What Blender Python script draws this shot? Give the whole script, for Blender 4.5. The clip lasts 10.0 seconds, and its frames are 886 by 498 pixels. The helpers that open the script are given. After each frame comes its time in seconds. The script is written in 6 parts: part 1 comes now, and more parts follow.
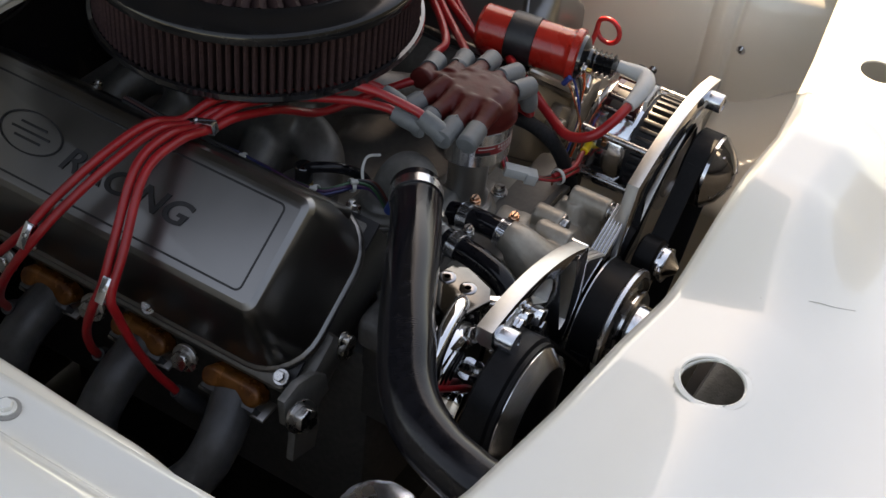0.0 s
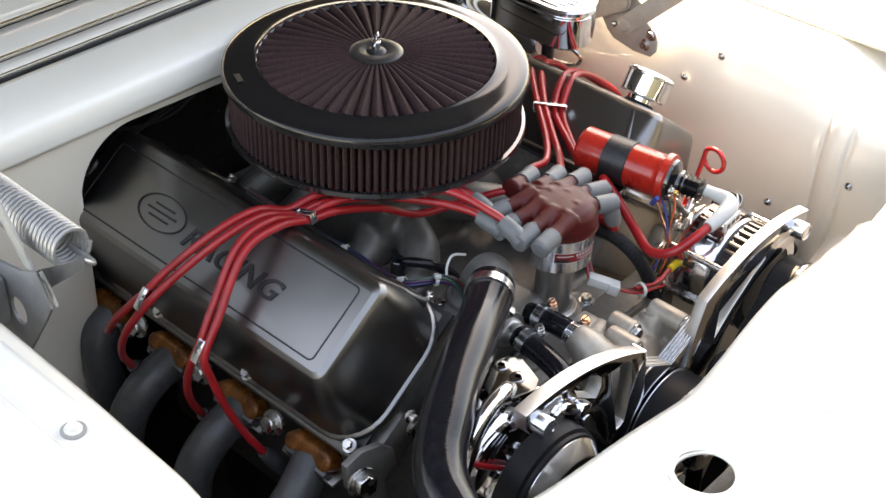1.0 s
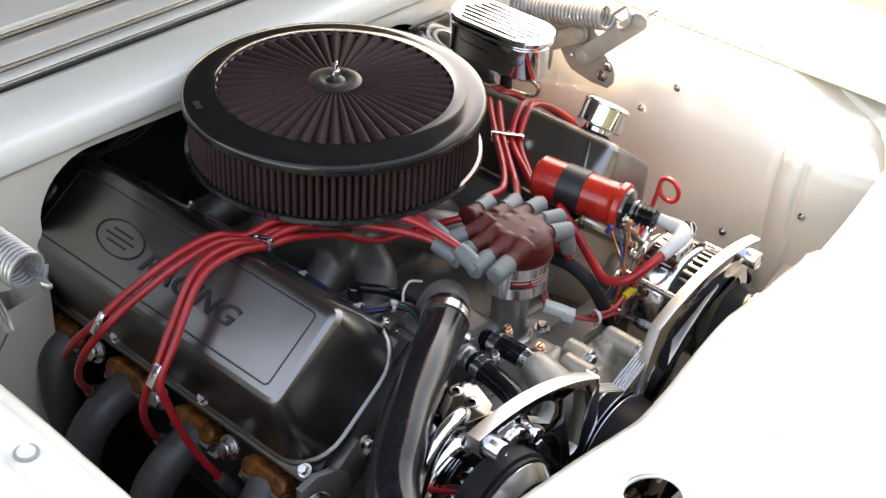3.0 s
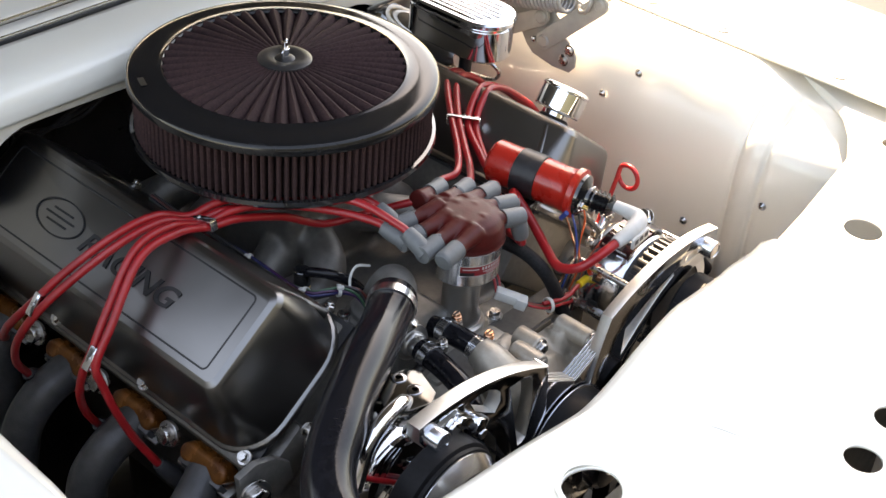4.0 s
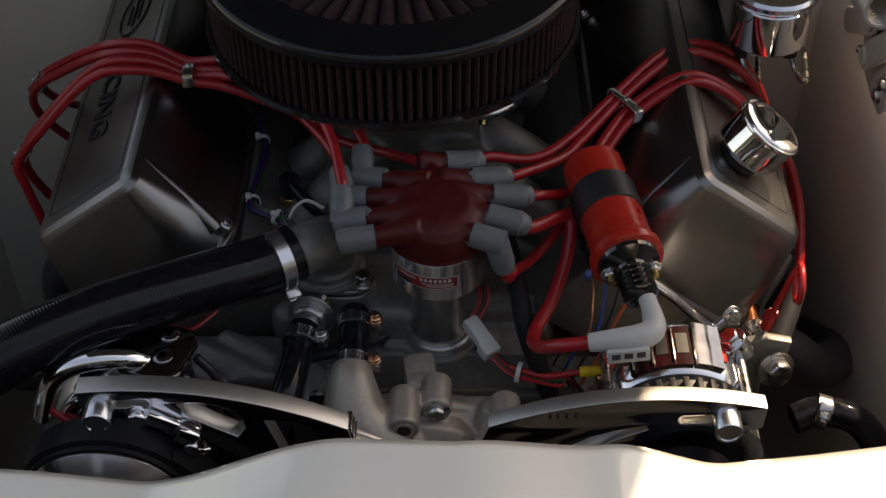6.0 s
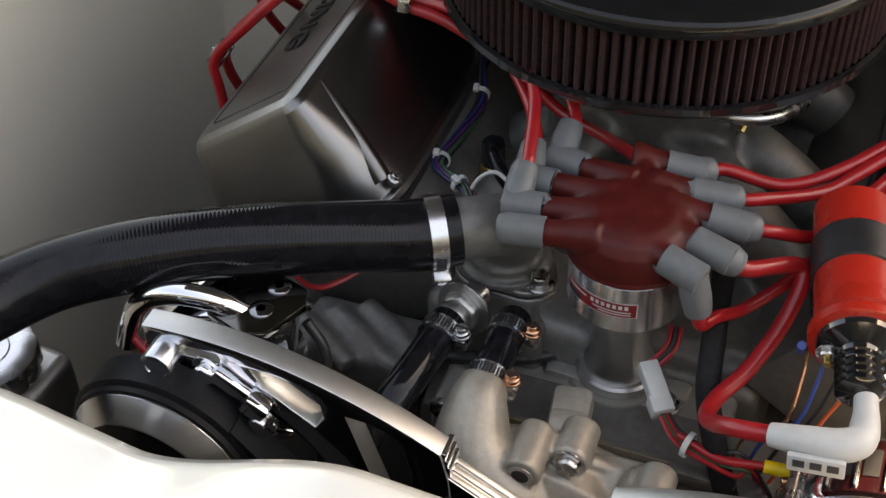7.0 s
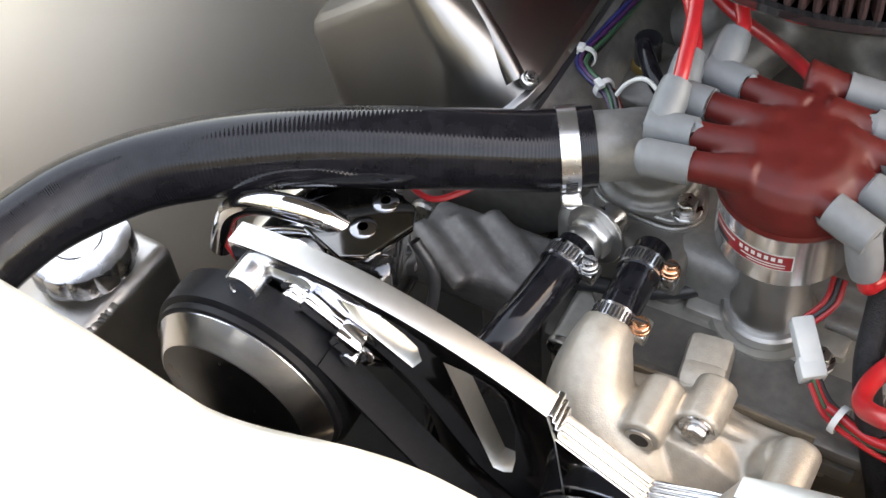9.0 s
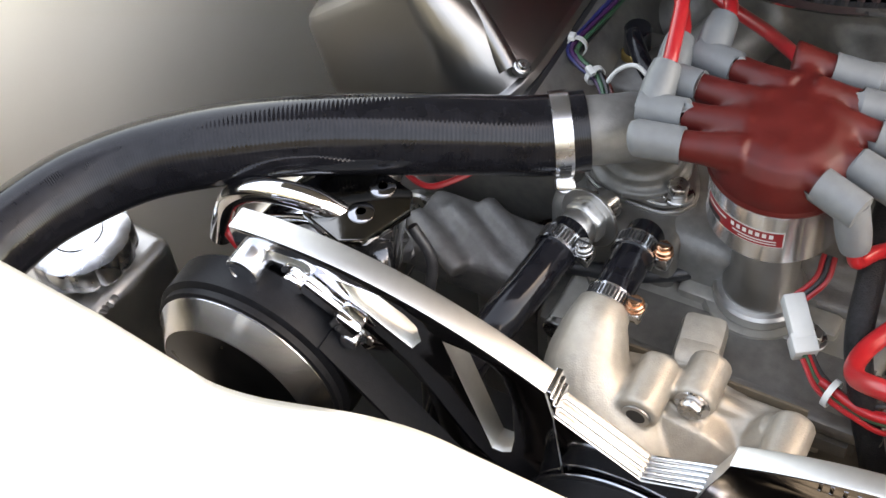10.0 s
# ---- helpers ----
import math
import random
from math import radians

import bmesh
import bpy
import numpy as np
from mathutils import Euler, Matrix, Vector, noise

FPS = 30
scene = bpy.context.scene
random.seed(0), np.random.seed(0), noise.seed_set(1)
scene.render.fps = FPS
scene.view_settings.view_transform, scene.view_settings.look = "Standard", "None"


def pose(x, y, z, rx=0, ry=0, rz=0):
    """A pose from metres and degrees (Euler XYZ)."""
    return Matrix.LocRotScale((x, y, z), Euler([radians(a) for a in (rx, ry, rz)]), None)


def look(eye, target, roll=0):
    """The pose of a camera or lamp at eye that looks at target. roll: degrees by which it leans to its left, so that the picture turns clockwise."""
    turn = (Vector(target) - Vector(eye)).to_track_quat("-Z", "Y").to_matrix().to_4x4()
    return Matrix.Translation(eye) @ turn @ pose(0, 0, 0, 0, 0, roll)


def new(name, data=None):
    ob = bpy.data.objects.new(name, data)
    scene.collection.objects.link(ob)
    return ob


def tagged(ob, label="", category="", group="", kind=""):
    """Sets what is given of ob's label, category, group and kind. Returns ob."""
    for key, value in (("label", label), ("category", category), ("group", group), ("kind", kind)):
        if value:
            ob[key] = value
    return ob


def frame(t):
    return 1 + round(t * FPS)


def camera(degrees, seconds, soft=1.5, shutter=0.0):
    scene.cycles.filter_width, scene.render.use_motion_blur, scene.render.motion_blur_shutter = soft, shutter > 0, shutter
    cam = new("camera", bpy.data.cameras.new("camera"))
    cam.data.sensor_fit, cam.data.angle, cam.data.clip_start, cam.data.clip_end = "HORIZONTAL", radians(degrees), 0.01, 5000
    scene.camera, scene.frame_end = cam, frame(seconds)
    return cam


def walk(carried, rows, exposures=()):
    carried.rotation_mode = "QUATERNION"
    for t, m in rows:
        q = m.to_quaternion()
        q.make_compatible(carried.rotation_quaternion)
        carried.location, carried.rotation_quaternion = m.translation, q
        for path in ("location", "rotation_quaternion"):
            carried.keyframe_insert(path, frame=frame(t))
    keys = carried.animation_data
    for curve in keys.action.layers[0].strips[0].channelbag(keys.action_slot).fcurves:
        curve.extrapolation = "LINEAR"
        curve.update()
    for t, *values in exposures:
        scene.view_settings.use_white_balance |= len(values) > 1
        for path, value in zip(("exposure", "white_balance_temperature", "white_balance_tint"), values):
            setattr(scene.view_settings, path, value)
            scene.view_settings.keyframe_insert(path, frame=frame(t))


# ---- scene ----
cam = camera(36.0, 10.0, soft=1.5)
PATH = [
    (0.0, look((-1.0406, -0.7815, 1.6171), (-0.0351, -0.2747, 0.6260), 6.92)),
    (0.5, look((-1.0061, -0.9755, 1.6473), (-0.1023, -0.2380, 0.7043), 4.22)),
    (1.0, look((-1.0349, -1.0098, 1.6698), (-0.1203, -0.2164, 0.7845), 2.40)),
    (1.5, look((-1.0468, -1.0187, 1.6788), (-0.1002, -0.2426, 0.8117), 4.12)),
    (2.0, look((-1.0397, -1.0279, 1.6774), (-0.0952, -0.2408, 0.8181), 3.82)),
    (2.5, look((-1.0390, -1.0296, 1.6724), (-0.0870, -0.2479, 0.8164), 3.47)),
    (3.8, look((-1.0202, -1.0340, 1.6782), (-0.0630, -0.2567, 0.8241), 4.23)),
    (4.0, look((-0.9903, -1.0441, 1.6512), (-0.0312, -0.2796, 0.7877), 4.87)),
    (4.5, look((-0.7840, -1.2010, 1.6150), (0.4000, -0.1590, 0.3850), 3.40)),
    (5.0, look((-0.5010, -1.3110, 1.6400), (0.4120, -0.1030, 0.3340), 3.60)),
    (5.2, look((-0.3880, -1.2740, 1.6390), (0.3890, 0.0070, 0.3150), 3.10)),
    (6.3, look((0.1575, -1.0904, 1.5448), (-0.0298, -0.0283, 0.5023), -2.55)),
    (6.5, look((0.1924, -1.0681, 1.5293), (-0.0725, -0.0282, 0.4812), -3.87)),
    (7.0, look((0.1711, -0.9322, 1.4160), (-0.2331, 0.0683, 0.3741), -1.46)),
    (7.5, look((0.1322, -0.8121, 1.3750), (-0.4278, 0.0298, 0.2670), -7.41)),
    (8.0, look((0.1321, -0.8048, 1.3744), (-0.4301, -0.0400, 0.2129), -7.80)),
    (8.5, look((0.1478, -0.7919, 1.3759), (-0.3782, -0.0229, 0.2003), -6.90)),
    (9.0, look((0.1503, -0.7951, 1.3812), (-0.3723, -0.0235, 0.2058), -6.51)),
    (9.5, look((0.1529, -0.7985, 1.3785), (-0.3771, -0.0233, 0.2088), -6.81)),
    (10.0, look((0.1596, -0.8217, 1.3775), (-0.3618, -0.0273, 0.2168), -6.70)),
]
EXPOSURES = [(t, e, k, 16) for t, e, k in ((0.0, 1.85, 11200), (0.5, 2.45, 11200), (1.0, 3.15, 11200), (4.1, 2.9, 10800), (4.7, 1.4, 10400), (5.2, 0.25, 10400), (6.3, 1.3, 11500), (6.8, 2.0, 12500), (7.3, 3.1, 12500), (7.8, 3.9, 12500), (10.0, 3.7, 12500))]
walk(cam, PATH, EXPOSURES)

# ---- light: open shade in front of the car, sun from the far side past the raised bonnet ----
SUN = Vector((0.571, 0.588, 1.0)).normalized()
world = bpy.data.worlds.new("sky")
scene.world = world
world.use_nodes = True
wn = world.node_tree
wn.nodes.clear()
sky = wn.nodes.new("ShaderNodeTexSky")
sky.sky_type = "NISHITA"
sky.sun_disc = False
sky.sun_elevation = math.asin(SUN.z)
sky.sun_rotation = math.atan2(SUN.x, SUN.y)
bg = wn.nodes.new("ShaderNodeBackground")
bg.inputs[1].default_value = 0.15
wo = wn.nodes.new("ShaderNodeOutputWorld")
wn.links.new(sky.outputs[0], bg.inputs[0])
wn.links.new(bg.outputs[0], wo.inputs[0])
sun = new("sun", bpy.data.lights.new("sun", "SUN"))
sun.data.energy, sun.data.angle, sun.data.color = 4.0, radians(0.6), (1.0, 0.95, 0.88)
sun.matrix_world = look(SUN * 5, (0, 0, 0))

# ---- materials ----
def material(name, color, rough=0.5, metal=0.0, scale=40.0, vary=0.12, bump=0.0, bump_scale=200.0, coat=0.0,
             tint=None, stain=0.0, stain_scale=6.0, rough_vary=0.1, spec=0.5, stretch=None):
    """A surface with grain at one scale, stains at another and fine relief."""
    m = bpy.data.materials.new(name)
    m.use_nodes = True
    n, l = m.node_tree.nodes, m.node_tree.links
    b = n["Principled BSDF"]
    b.inputs["Metallic"].default_value = metal
    b.inputs["Coat Weight"].default_value = coat
    b.inputs["Coat Roughness"].default_value = 0.04
    b.inputs["Specular IOR Level"].default_value = spec
    tc = n.new("ShaderNodeTexCoord")
    mp = n.new("ShaderNodeMapping")
    if stretch:
        mp.inputs["Scale"].default_value = stretch
    l.new(tc.outputs["Object"], mp.inputs[0])
    g = n.new("ShaderNodeTexNoise")
    g.inputs["Scale"].default_value, g.inputs["Detail"].default_value = scale, 6
    l.new(mp.outputs[0], g.inputs["Vector"])
    r = n.new("ShaderNodeValToRGB")
    lo = [c * (1 - vary) for c in color]
    hi = [min(1, c * (1 + vary)) for c in color]
    r.color_ramp.elements[0].position, r.color_ramp.elements[1].position = 0.3, 0.7
    r.color_ramp.elements[0].color, r.color_ramp.elements[1].color = (*lo, 1), (*hi, 1)
    l.new(g.outputs[0], r.inputs[0])
    out = r.outputs[0]
    if stain:
        s = n.new("ShaderNodeTexNoise")
        s.inputs["Scale"].default_value, s.inputs["Detail"].default_value = stain_scale, 4
        l.new(tc.outputs["Object"], s.inputs["Vector"])
        sr = n.new("ShaderNodeMapRange")
        sr.inputs[1].default_value, sr.inputs[2].default_value = 0.5, 0.72
        sr.inputs[4].default_value = stain
        l.new(s.outputs[0], sr.inputs[0])
        mx = n.new("ShaderNodeMix")
        mx.data_type = "RGBA"
        l.new(sr.outputs[0], mx.inputs[0])
        l.new(out, mx.inputs[6])
        mx.inputs[7].default_value = (*(tint or [c * 0.6 for c in color]), 1)
        out = mx.outputs[2]
    l.new(out, b.inputs["Base Color"])
    rr = n.new("ShaderNodeMapRange")
    rr.inputs[1].default_value, rr.inputs[2].default_value = 0.3, 0.7
    rr.inputs[3].default_value, rr.inputs[4].default_value = max(0.02, rough * (1 - rough_vary)), min(1, rough * (1 + rough_vary))
    l.new(g.outputs[0], rr.inputs[0])
    l.new(rr.outputs[0], b.inputs["Roughness"])
    if bump:
        bn = n.new("ShaderNodeTexNoise")
        bn.inputs["Scale"].default_value, bn.inputs["Detail"].default_value = bump_scale, 3
        l.new(mp.outputs[0], bn.inputs["Vector"])
        bb = n.new("ShaderNodeBump")
        bb.inputs["Strength"].default_value, bb.inputs["Distance"].default_value = bump, 0.001
        l.new(bn.outputs[0], bb.inputs["Height"])
        l.new(bb.outputs[0], b.inputs["Normal"])
    return m


WHITE = material("white_paint", (0.80, 0.79, 0.74), 0.35, scale=9, vary=0.02, coat=1.0, stain=0.06, tint=(0.62, 0.58, 0.5))
CREAM = material("inner_paint", (0.85, 0.80, 0.705), 0.32, scale=7, vary=0.03, coat=0.8, bump=0.03, bump_scale=14, stain=0.10, tint=(0.66, 0.62, 0.53))
COVER = material("cover_metal", (0.225, 0.219, 0.213), 0.31, 1.0, 14, 0.05, bump=0.03, bump_scale=900, stain=0.15, tint=(0.220, 0.216, 0.212), rough_vary=0.10)
CAST = material("cast_aluminium", (0.146, 0.138, 0.127), 0.44, 0.45, 140, 0.16, bump=0.25, bump_scale=800, stain=0.45, tint=(0.078, 0.068, 0.058), rough_vary=0.2, stain_scale=22)
CASTPALE = material("cast_neck", (0.203, 0.199, 0.189), 0.45, 0.4, 140, 0.14, bump=0.22, bump_scale=800, stain=0.5, tint=(0.140, 0.130, 0.112), stain_scale=40)
CASTWARM = material("cast_pump", (0.390, 0.352, 0.296), 0.42, 0.45, 160, 0.10, bump=0.22, bump_scale=900, stain=0.55, tint=(0.300, 0.240, 0.173), stain_scale=25)
SHELF = material("cast_shelf", (0.34, 0.328, 0.298), 0.36, 0.5, 120, 0.12, bump=0.20, bump_scale=700, stain=0.5, tint=(0.25, 0.225, 0.175), stain_scale=30)
CASTDARK = material("cast_iron", (0.16, 0.155, 0.15), 0.5, 0.4, 120, 0.2, bump=0.4, bump_scale=400, stain=0.4, tint=(0.08, 0.07, 0.065))
CHROME = material("chrome", (0.82, 0.82, 0.83), 0.05, 1.0, 30, 0.03, rough_vary=0.5)
POLISHED = material("polished_aluminium", (0.77, 0.785, 0.81), 0.13, 1.0, 80, 0.05, rough_vary=0.4, bump=0.05, bump_scale=300)
SATIN = material("satin_aluminium", (0.69, 0.705, 0.73), 0.26, 1.0, 30, 0.05, rough_vary=0.15, bump=0.04, bump_scale=700)
RAW = material("raw_aluminium", (0.528, 0.520, 0.504), 0.40, 1.0, 60, 0.08, rough_vary=0.2, bump=0.10, bump_scale=400, stain=0.2, tint=(0.400, 0.384, 0.360))
STEEL = material("steel", (0.55, 0.54, 0.53), 0.28, 1.0, 90, 0.15, rough_vary=0.4)
BLACK = material("black_rubber", (0.018, 0.018, 0.020), 0.42, scale=150, vary=0.3, bump=0.15, bump_scale=900, stain=0.3, tint=(0.05, 0.05, 0.055))
HOSE = material("hose_rubber", (0.008, 0.008, 0.010), 0.09, scale=90, vary=0.3, bump=0.04, bump_scale=500, stain=0.15, tint=(0.014, 0.014, 0.018), rough_vary=0.3, spec=0.27)
LIDBLACK = material("lid_black", (0.009, 0.009, 0.010), 0.13, scale=60, vary=0.2, spec=0.35, rough_vary=0.3)
RECESS = material("recess_shade_black", (0.030, 0.028, 0.030), 0.22, scale=20, vary=0.2, coat=0.6, stain=0.4, tint=(0.05, 0.047, 0.047), stain_scale=9)
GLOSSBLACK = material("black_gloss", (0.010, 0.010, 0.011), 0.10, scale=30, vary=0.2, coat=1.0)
LATCHBLACK = material("latch_black", (0.012, 0.011, 0.011), 0.32, scale=60, vary=0.3, spec=0.22, bump=0.05, bump_scale=300)
BELT = material("belt_black", (0.008, 0.008, 0.009), 0.5, spec=0.22, scale=200, vary=0.3, bump=0.15, bump_scale=700)
FILTER = material("filter_cotton", (0.042, 0.023, 0.024), 0.85, spec=0.12, scale=300, vary=0.35, bump=0.5, bump_scale=900, stain=0.35, tint=(0.016, 0.011, 0.014), stain_scale=14)
REDWIRE = material("red_silicone", (0.374, 0.012, 0.016), 0.33, scale=60, vary=0.15, bump=0.05, coat=0.15, stain=0.3, tint=(0.259, 0.010, 0.013), stain_scale=30)
REDCAP = material("cap_plastic", (0.074, 0.006, 0.005), 0.46, scale=60, vary=0.18, spec=0.30, bump=0.10, bump_scale=300, stain=0.3, tint=(0.060, 0.006, 0.006), stain_scale=40)
BOOT = material("grey_boot", (0.117, 0.127, 0.133), 0.48, scale=120, vary=0.10, bump=0.1, bump_scale=500, stain=0.25, tint=(0.109, 0.109, 0.109))
DARKBOOT = material("dark_boot", (0.035, 0.036, 0.040), 0.5, scale=120, vary=0.15, bump=0.1, bump_scale=500)
PALEBOOT = material("pale_boot", (0.480, 0.488, 0.480), 0.42, scale=100, vary=0.06, bump=0.08)
COILRED = material("coil_red", (0.462, 0.020, 0.012), 0.28, scale=60, vary=0.08, coat=0.4)
HEADER = material("header_coating", (0.068, 0.069, 0.072), 0.42, 0.3, 80, 0.2, bump=0.3, bump_scale=400, stain=0.3, tint=(0.040, 0.038, 0.036))
RUST = material("heat_stain", (0.19, 0.062, 0.012), 0.24, 0.35, 45, 0.45, bump=0.25, bump_scale=500, stain=0.95, tint=(0.030, 0.004, 0.002), stain_scale=26, rough_vary=0.3)
PLASTIC = material("white_plastic", (0.528, 0.536, 0.512), 0.4, scale=80, vary=0.05)
LABELRED = material("label_red", (0.240, 0.011, 0.016), 0.35, scale=60, vary=0.1)
INK = material("black_ink", (0.012, 0.012, 0.013), 0.5, scale=50, vary=0.2)
YELLOW = material("yellow_sleeve", (0.75, 0.50, 0.02), 0.4, scale=60, vary=0.1)
BLUE = material("blue_sleeve", (0.02, 0.06, 0.25), 0.4, scale=60, vary=0.1)
ORANGE = material("orange_wire", (0.75, 0.13, 0.04), 0.4, scale=60, vary=0.1)
GREEN = material("green_wire", (0.02, 0.08, 0.04), 0.4, scale=60, vary=0.1)
BRASS = material("brass", (0.62, 0.42, 0.16), 0.3, 1.0, 80, 0.15)
COPPER = material("copper", (0.75, 0.40, 0.25), 0.25, 1.0, 80, 0.12)
TAN = material("asphalt", (0.046, 0.048, 0.053), 0.9, scale=20, vary=0.25, bump=0.4, bump_scale=60, stain=0.4)
LINING = material("added_dark_lining", (0.035, 0.035, 0.037), 0.6, scale=30, vary=0.08)
GREYPAINT = material("hinge_paint", (0.34, 0.33, 0.31), 0.42, 0.1, 60, 0.1, stain=0.3, tint=(0.28, 0.27, 0.25))
HINGEGREY = material("pressed_grey", (0.21, 0.21, 0.21), 0.36, 0.3, 60, 0.12, stain=0.3, tint=(0.17, 0.17, 0.165))
SPRING = material("spring_grey", (0.340, 0.340, 0.340), 0.35, 0.5, 100, 0.1)
GASKET = material("gasket_tan", (0.10, 0.075, 0.05), 0.8, scale=200, vary=0.2)
BRUSHED = material("brushed_bracket", (0.64, 0.63, 0.60), 0.40, 1.0, 200, 0.03, rough_vary=0.04, bump=0.03, bump_scale=900)
MIRRORED = material("mirror_polish", (0.56, 0.57, 0.60), 0.10, 1.0, 60, 0.05, rough_vary=0.15, bump=0.02, bump_scale=60)
TURNED = material("turned_aluminium", (0.84, 0.84, 0.84), 0.22, 1.0, 200, 0.03, rough_vary=0.03)
tn = TURNED.node_tree
tn.nodes["Principled BSDF"].inputs["Anisotropic"].default_value = 0.85
tn.nodes["Principled BSDF"].inputs["Anisotropic Rotation"].default_value = 0.25
tg = tn.nodes.new("ShaderNodeTangent")
tg.direction_type, tg.axis = "RADIAL", "Z"
tn.links.new(tg.outputs[0], tn.nodes["Principled BSDF"].inputs["Tangent"])
DARKPOLISH = material("dark_polish", (0.30, 0.30, 0.31), 0.09, 1.0, 60, 0.2, rough_vary=0.5, stain=0.3, tint=(0.22, 0.22, 0.23))
PLATEPOLISH = material("plate_polish", (0.165, 0.160, 0.148), 0.12, 1.0, 60, 0.15, rough_vary=0.4)
MAROON = material("maroon_plastic", (0.022, 0.004, 0.005), 0.18, scale=50, vary=0.15, coat=0.5)
# polished pulley centre: the dark reflection it shows is put into the base colour
DISHBLACK = material("dish_dark_reflection", (0.085, 0.085, 0.090), 0.30, 1.0, 60, 0.1, rough_vary=0.1)
DARK = material("undercoat_black", (0.015, 0.015, 0.016), 0.5, scale=60, vary=0.3)


# ---- mesh helpers ----
def part(name, bm, mat, parent=None, label="", m=None, smooth=True):
    """One mesh object out of a bmesh, under a thing or a part."""
    me = bpy.data.meshes.new(name)
    bm.normal_update()
    bm.to_mesh(me)
    bm.free()
    if smooth:
        for p in me.polygons:
            p.use_smooth = True
        me.set_sharp_from_angle(angle=radians(38))
    me.materials.append(mat)
    ob = new(name, me)
    if parent is not None:
        ob.parent = parent
    if m is not None:
        ob.matrix_basis = m
    if label:
        tagged(ob, label)
    return ob


def thing(name, label, category, m=None, group="", kind=""):
    ob = new(name)
    ob.empty_display_size = 0.05
    if m is not None:
        ob.matrix_basis = m
    return tagged(ob, label, category, group, kind)


def merge(bm, other, m=None):
    """Adds another bmesh to bm."""
    me = bpy.data.meshes.new("tmp")
    other.to_mesh(me)
    other.free()
    if m is not None:
        me.transform(m)
    bm.from_mesh(me)
    bpy.data.meshes.remove(me)
    return bm


def box(sx, sy, sz, bevel=0.0, at=(0, 0, 0), seg=2):
    bm = bmesh.new()
    bmesh.ops.create_cube(bm, size=1.0, matrix=Matrix.Translation(at) @ Matrix.Diagonal((sx, sy, sz, 1)))
    if bevel:
        bmesh.ops.bevel(bm, geom=bm.edges[:], offset=bevel, segments=seg, profile=0.5, affect="EDGES")
    return bm


def lathe(profile, seg=32, closed=False):
    """A turned shape round z out of (radius, height) pairs."""
    bm = bmesh.new()
    rings = []
    for r, z in profile:
        if r < 1e-6:
            rings.append([bm.verts.new((0, 0, z))])
        else:
            rings.append([bm.verts.new((r * math.cos(2 * math.pi * k / seg), r * math.sin(2 * math.pi * k / seg), z)) for k in range(seg)])
    pairs = list(zip(rings, rings[1:])) + ([(rings[-1], rings[0])] if closed else [])
    for a, b in pairs:
        for k in range(seg):
            j = (k + 1) % seg
            if len(a) == 1 and len(b) == 1:
                continue
            if len(a) == 1:
                bm.faces.new((a[0], b[j], b[k]))
            elif len(b) == 1:
                bm.faces.new((a[k], a[j], b[0]))
            else:
                bm.faces.new((a[k], a[j], b[j], b[k]))
    bmesh.ops.recalc_face_normals(bm, faces=bm.faces[:])
    return bm


def rod(r, h, bevel=0.0, seg=24):
    """A cylinder from z = 0 to h with softened rims."""
    b = bevel or min(r, h) * 0.12
    return lathe([(0, 0), (r - b, 0), (r, b), (r, h - b), (r - b, h), (0, h)], seg)


def hexhead(r, h):
    bm = bmesh.new()
    bmesh.ops.create_cone(bm, cap_ends=True, segments=6, radius1=r, radius2=r, depth=h, matrix=Matrix.Translation((0, 0, h / 2)))
    bmesh.ops.bevel(bm, geom=[e for e in bm.edges], offset=r * 0.12, segments=1, affect="EDGES")
    merge(bm, rod(r * 1.35, h * 0.25, seg=20))
    return bm


def spline(points, steps=8):
    """Points of a smooth line through the given ones."""
    p = [Vector(q) for q in points]
    p = [2 * p[0] - p[1]] + p + [2 * p[-1] - p[-2]]
    out = []
    for a, b, c, d in zip(p, p[1:], p[2:], p[3:]):
        for k in range(steps):
            t = k / steps
            out.append(0.5 * (2 * b + (c - a) * t + (2 * a - 5 * b + 4 * c - d) * t * t + (3 * b - 3 * c + d - a) * t ** 3))
    return out + [p[-2]]


def tube(points, r, seg=12, steps=8, caps=True, radius=None):
    """A round tube along a smooth line. radius: a function of 0..1 in place of r."""
    line = spline(points, steps)
    bm = bmesh.new()
    up = Vector((0.123, 0.31, 0.94))
    rings = []
    last = None
    for k, c in enumerate(line):
        d = (line[min(k + 1, len(line) - 1)] - line[max(k - 1, 0)]).normalized()
        u = (last - d * last.dot(d)).normalized() if last is not None else d.cross(up).normalized()
        last = u
        v = d.cross(u)
        q = radius(k / (len(line) - 1)) if radius else r
        rings.append([bm.verts.new(c + q * (math.cos(2 * math.pi * j / seg) * u + math.sin(2 * math.pi * j / seg) * v)) for j in range(seg)])
    for a, b in zip(rings, rings[1:]):
        for j in range(seg):
            bm.faces.new((a[j], a[(j + 1) % seg], b[(j + 1) % seg], b[j]))
    if caps:
        bm.faces.new(rings[0][::-1])
        bm.faces.new(rings[-1])
    bmesh.ops.recalc_face_normals(bm, faces=bm.faces[:])
    return bm


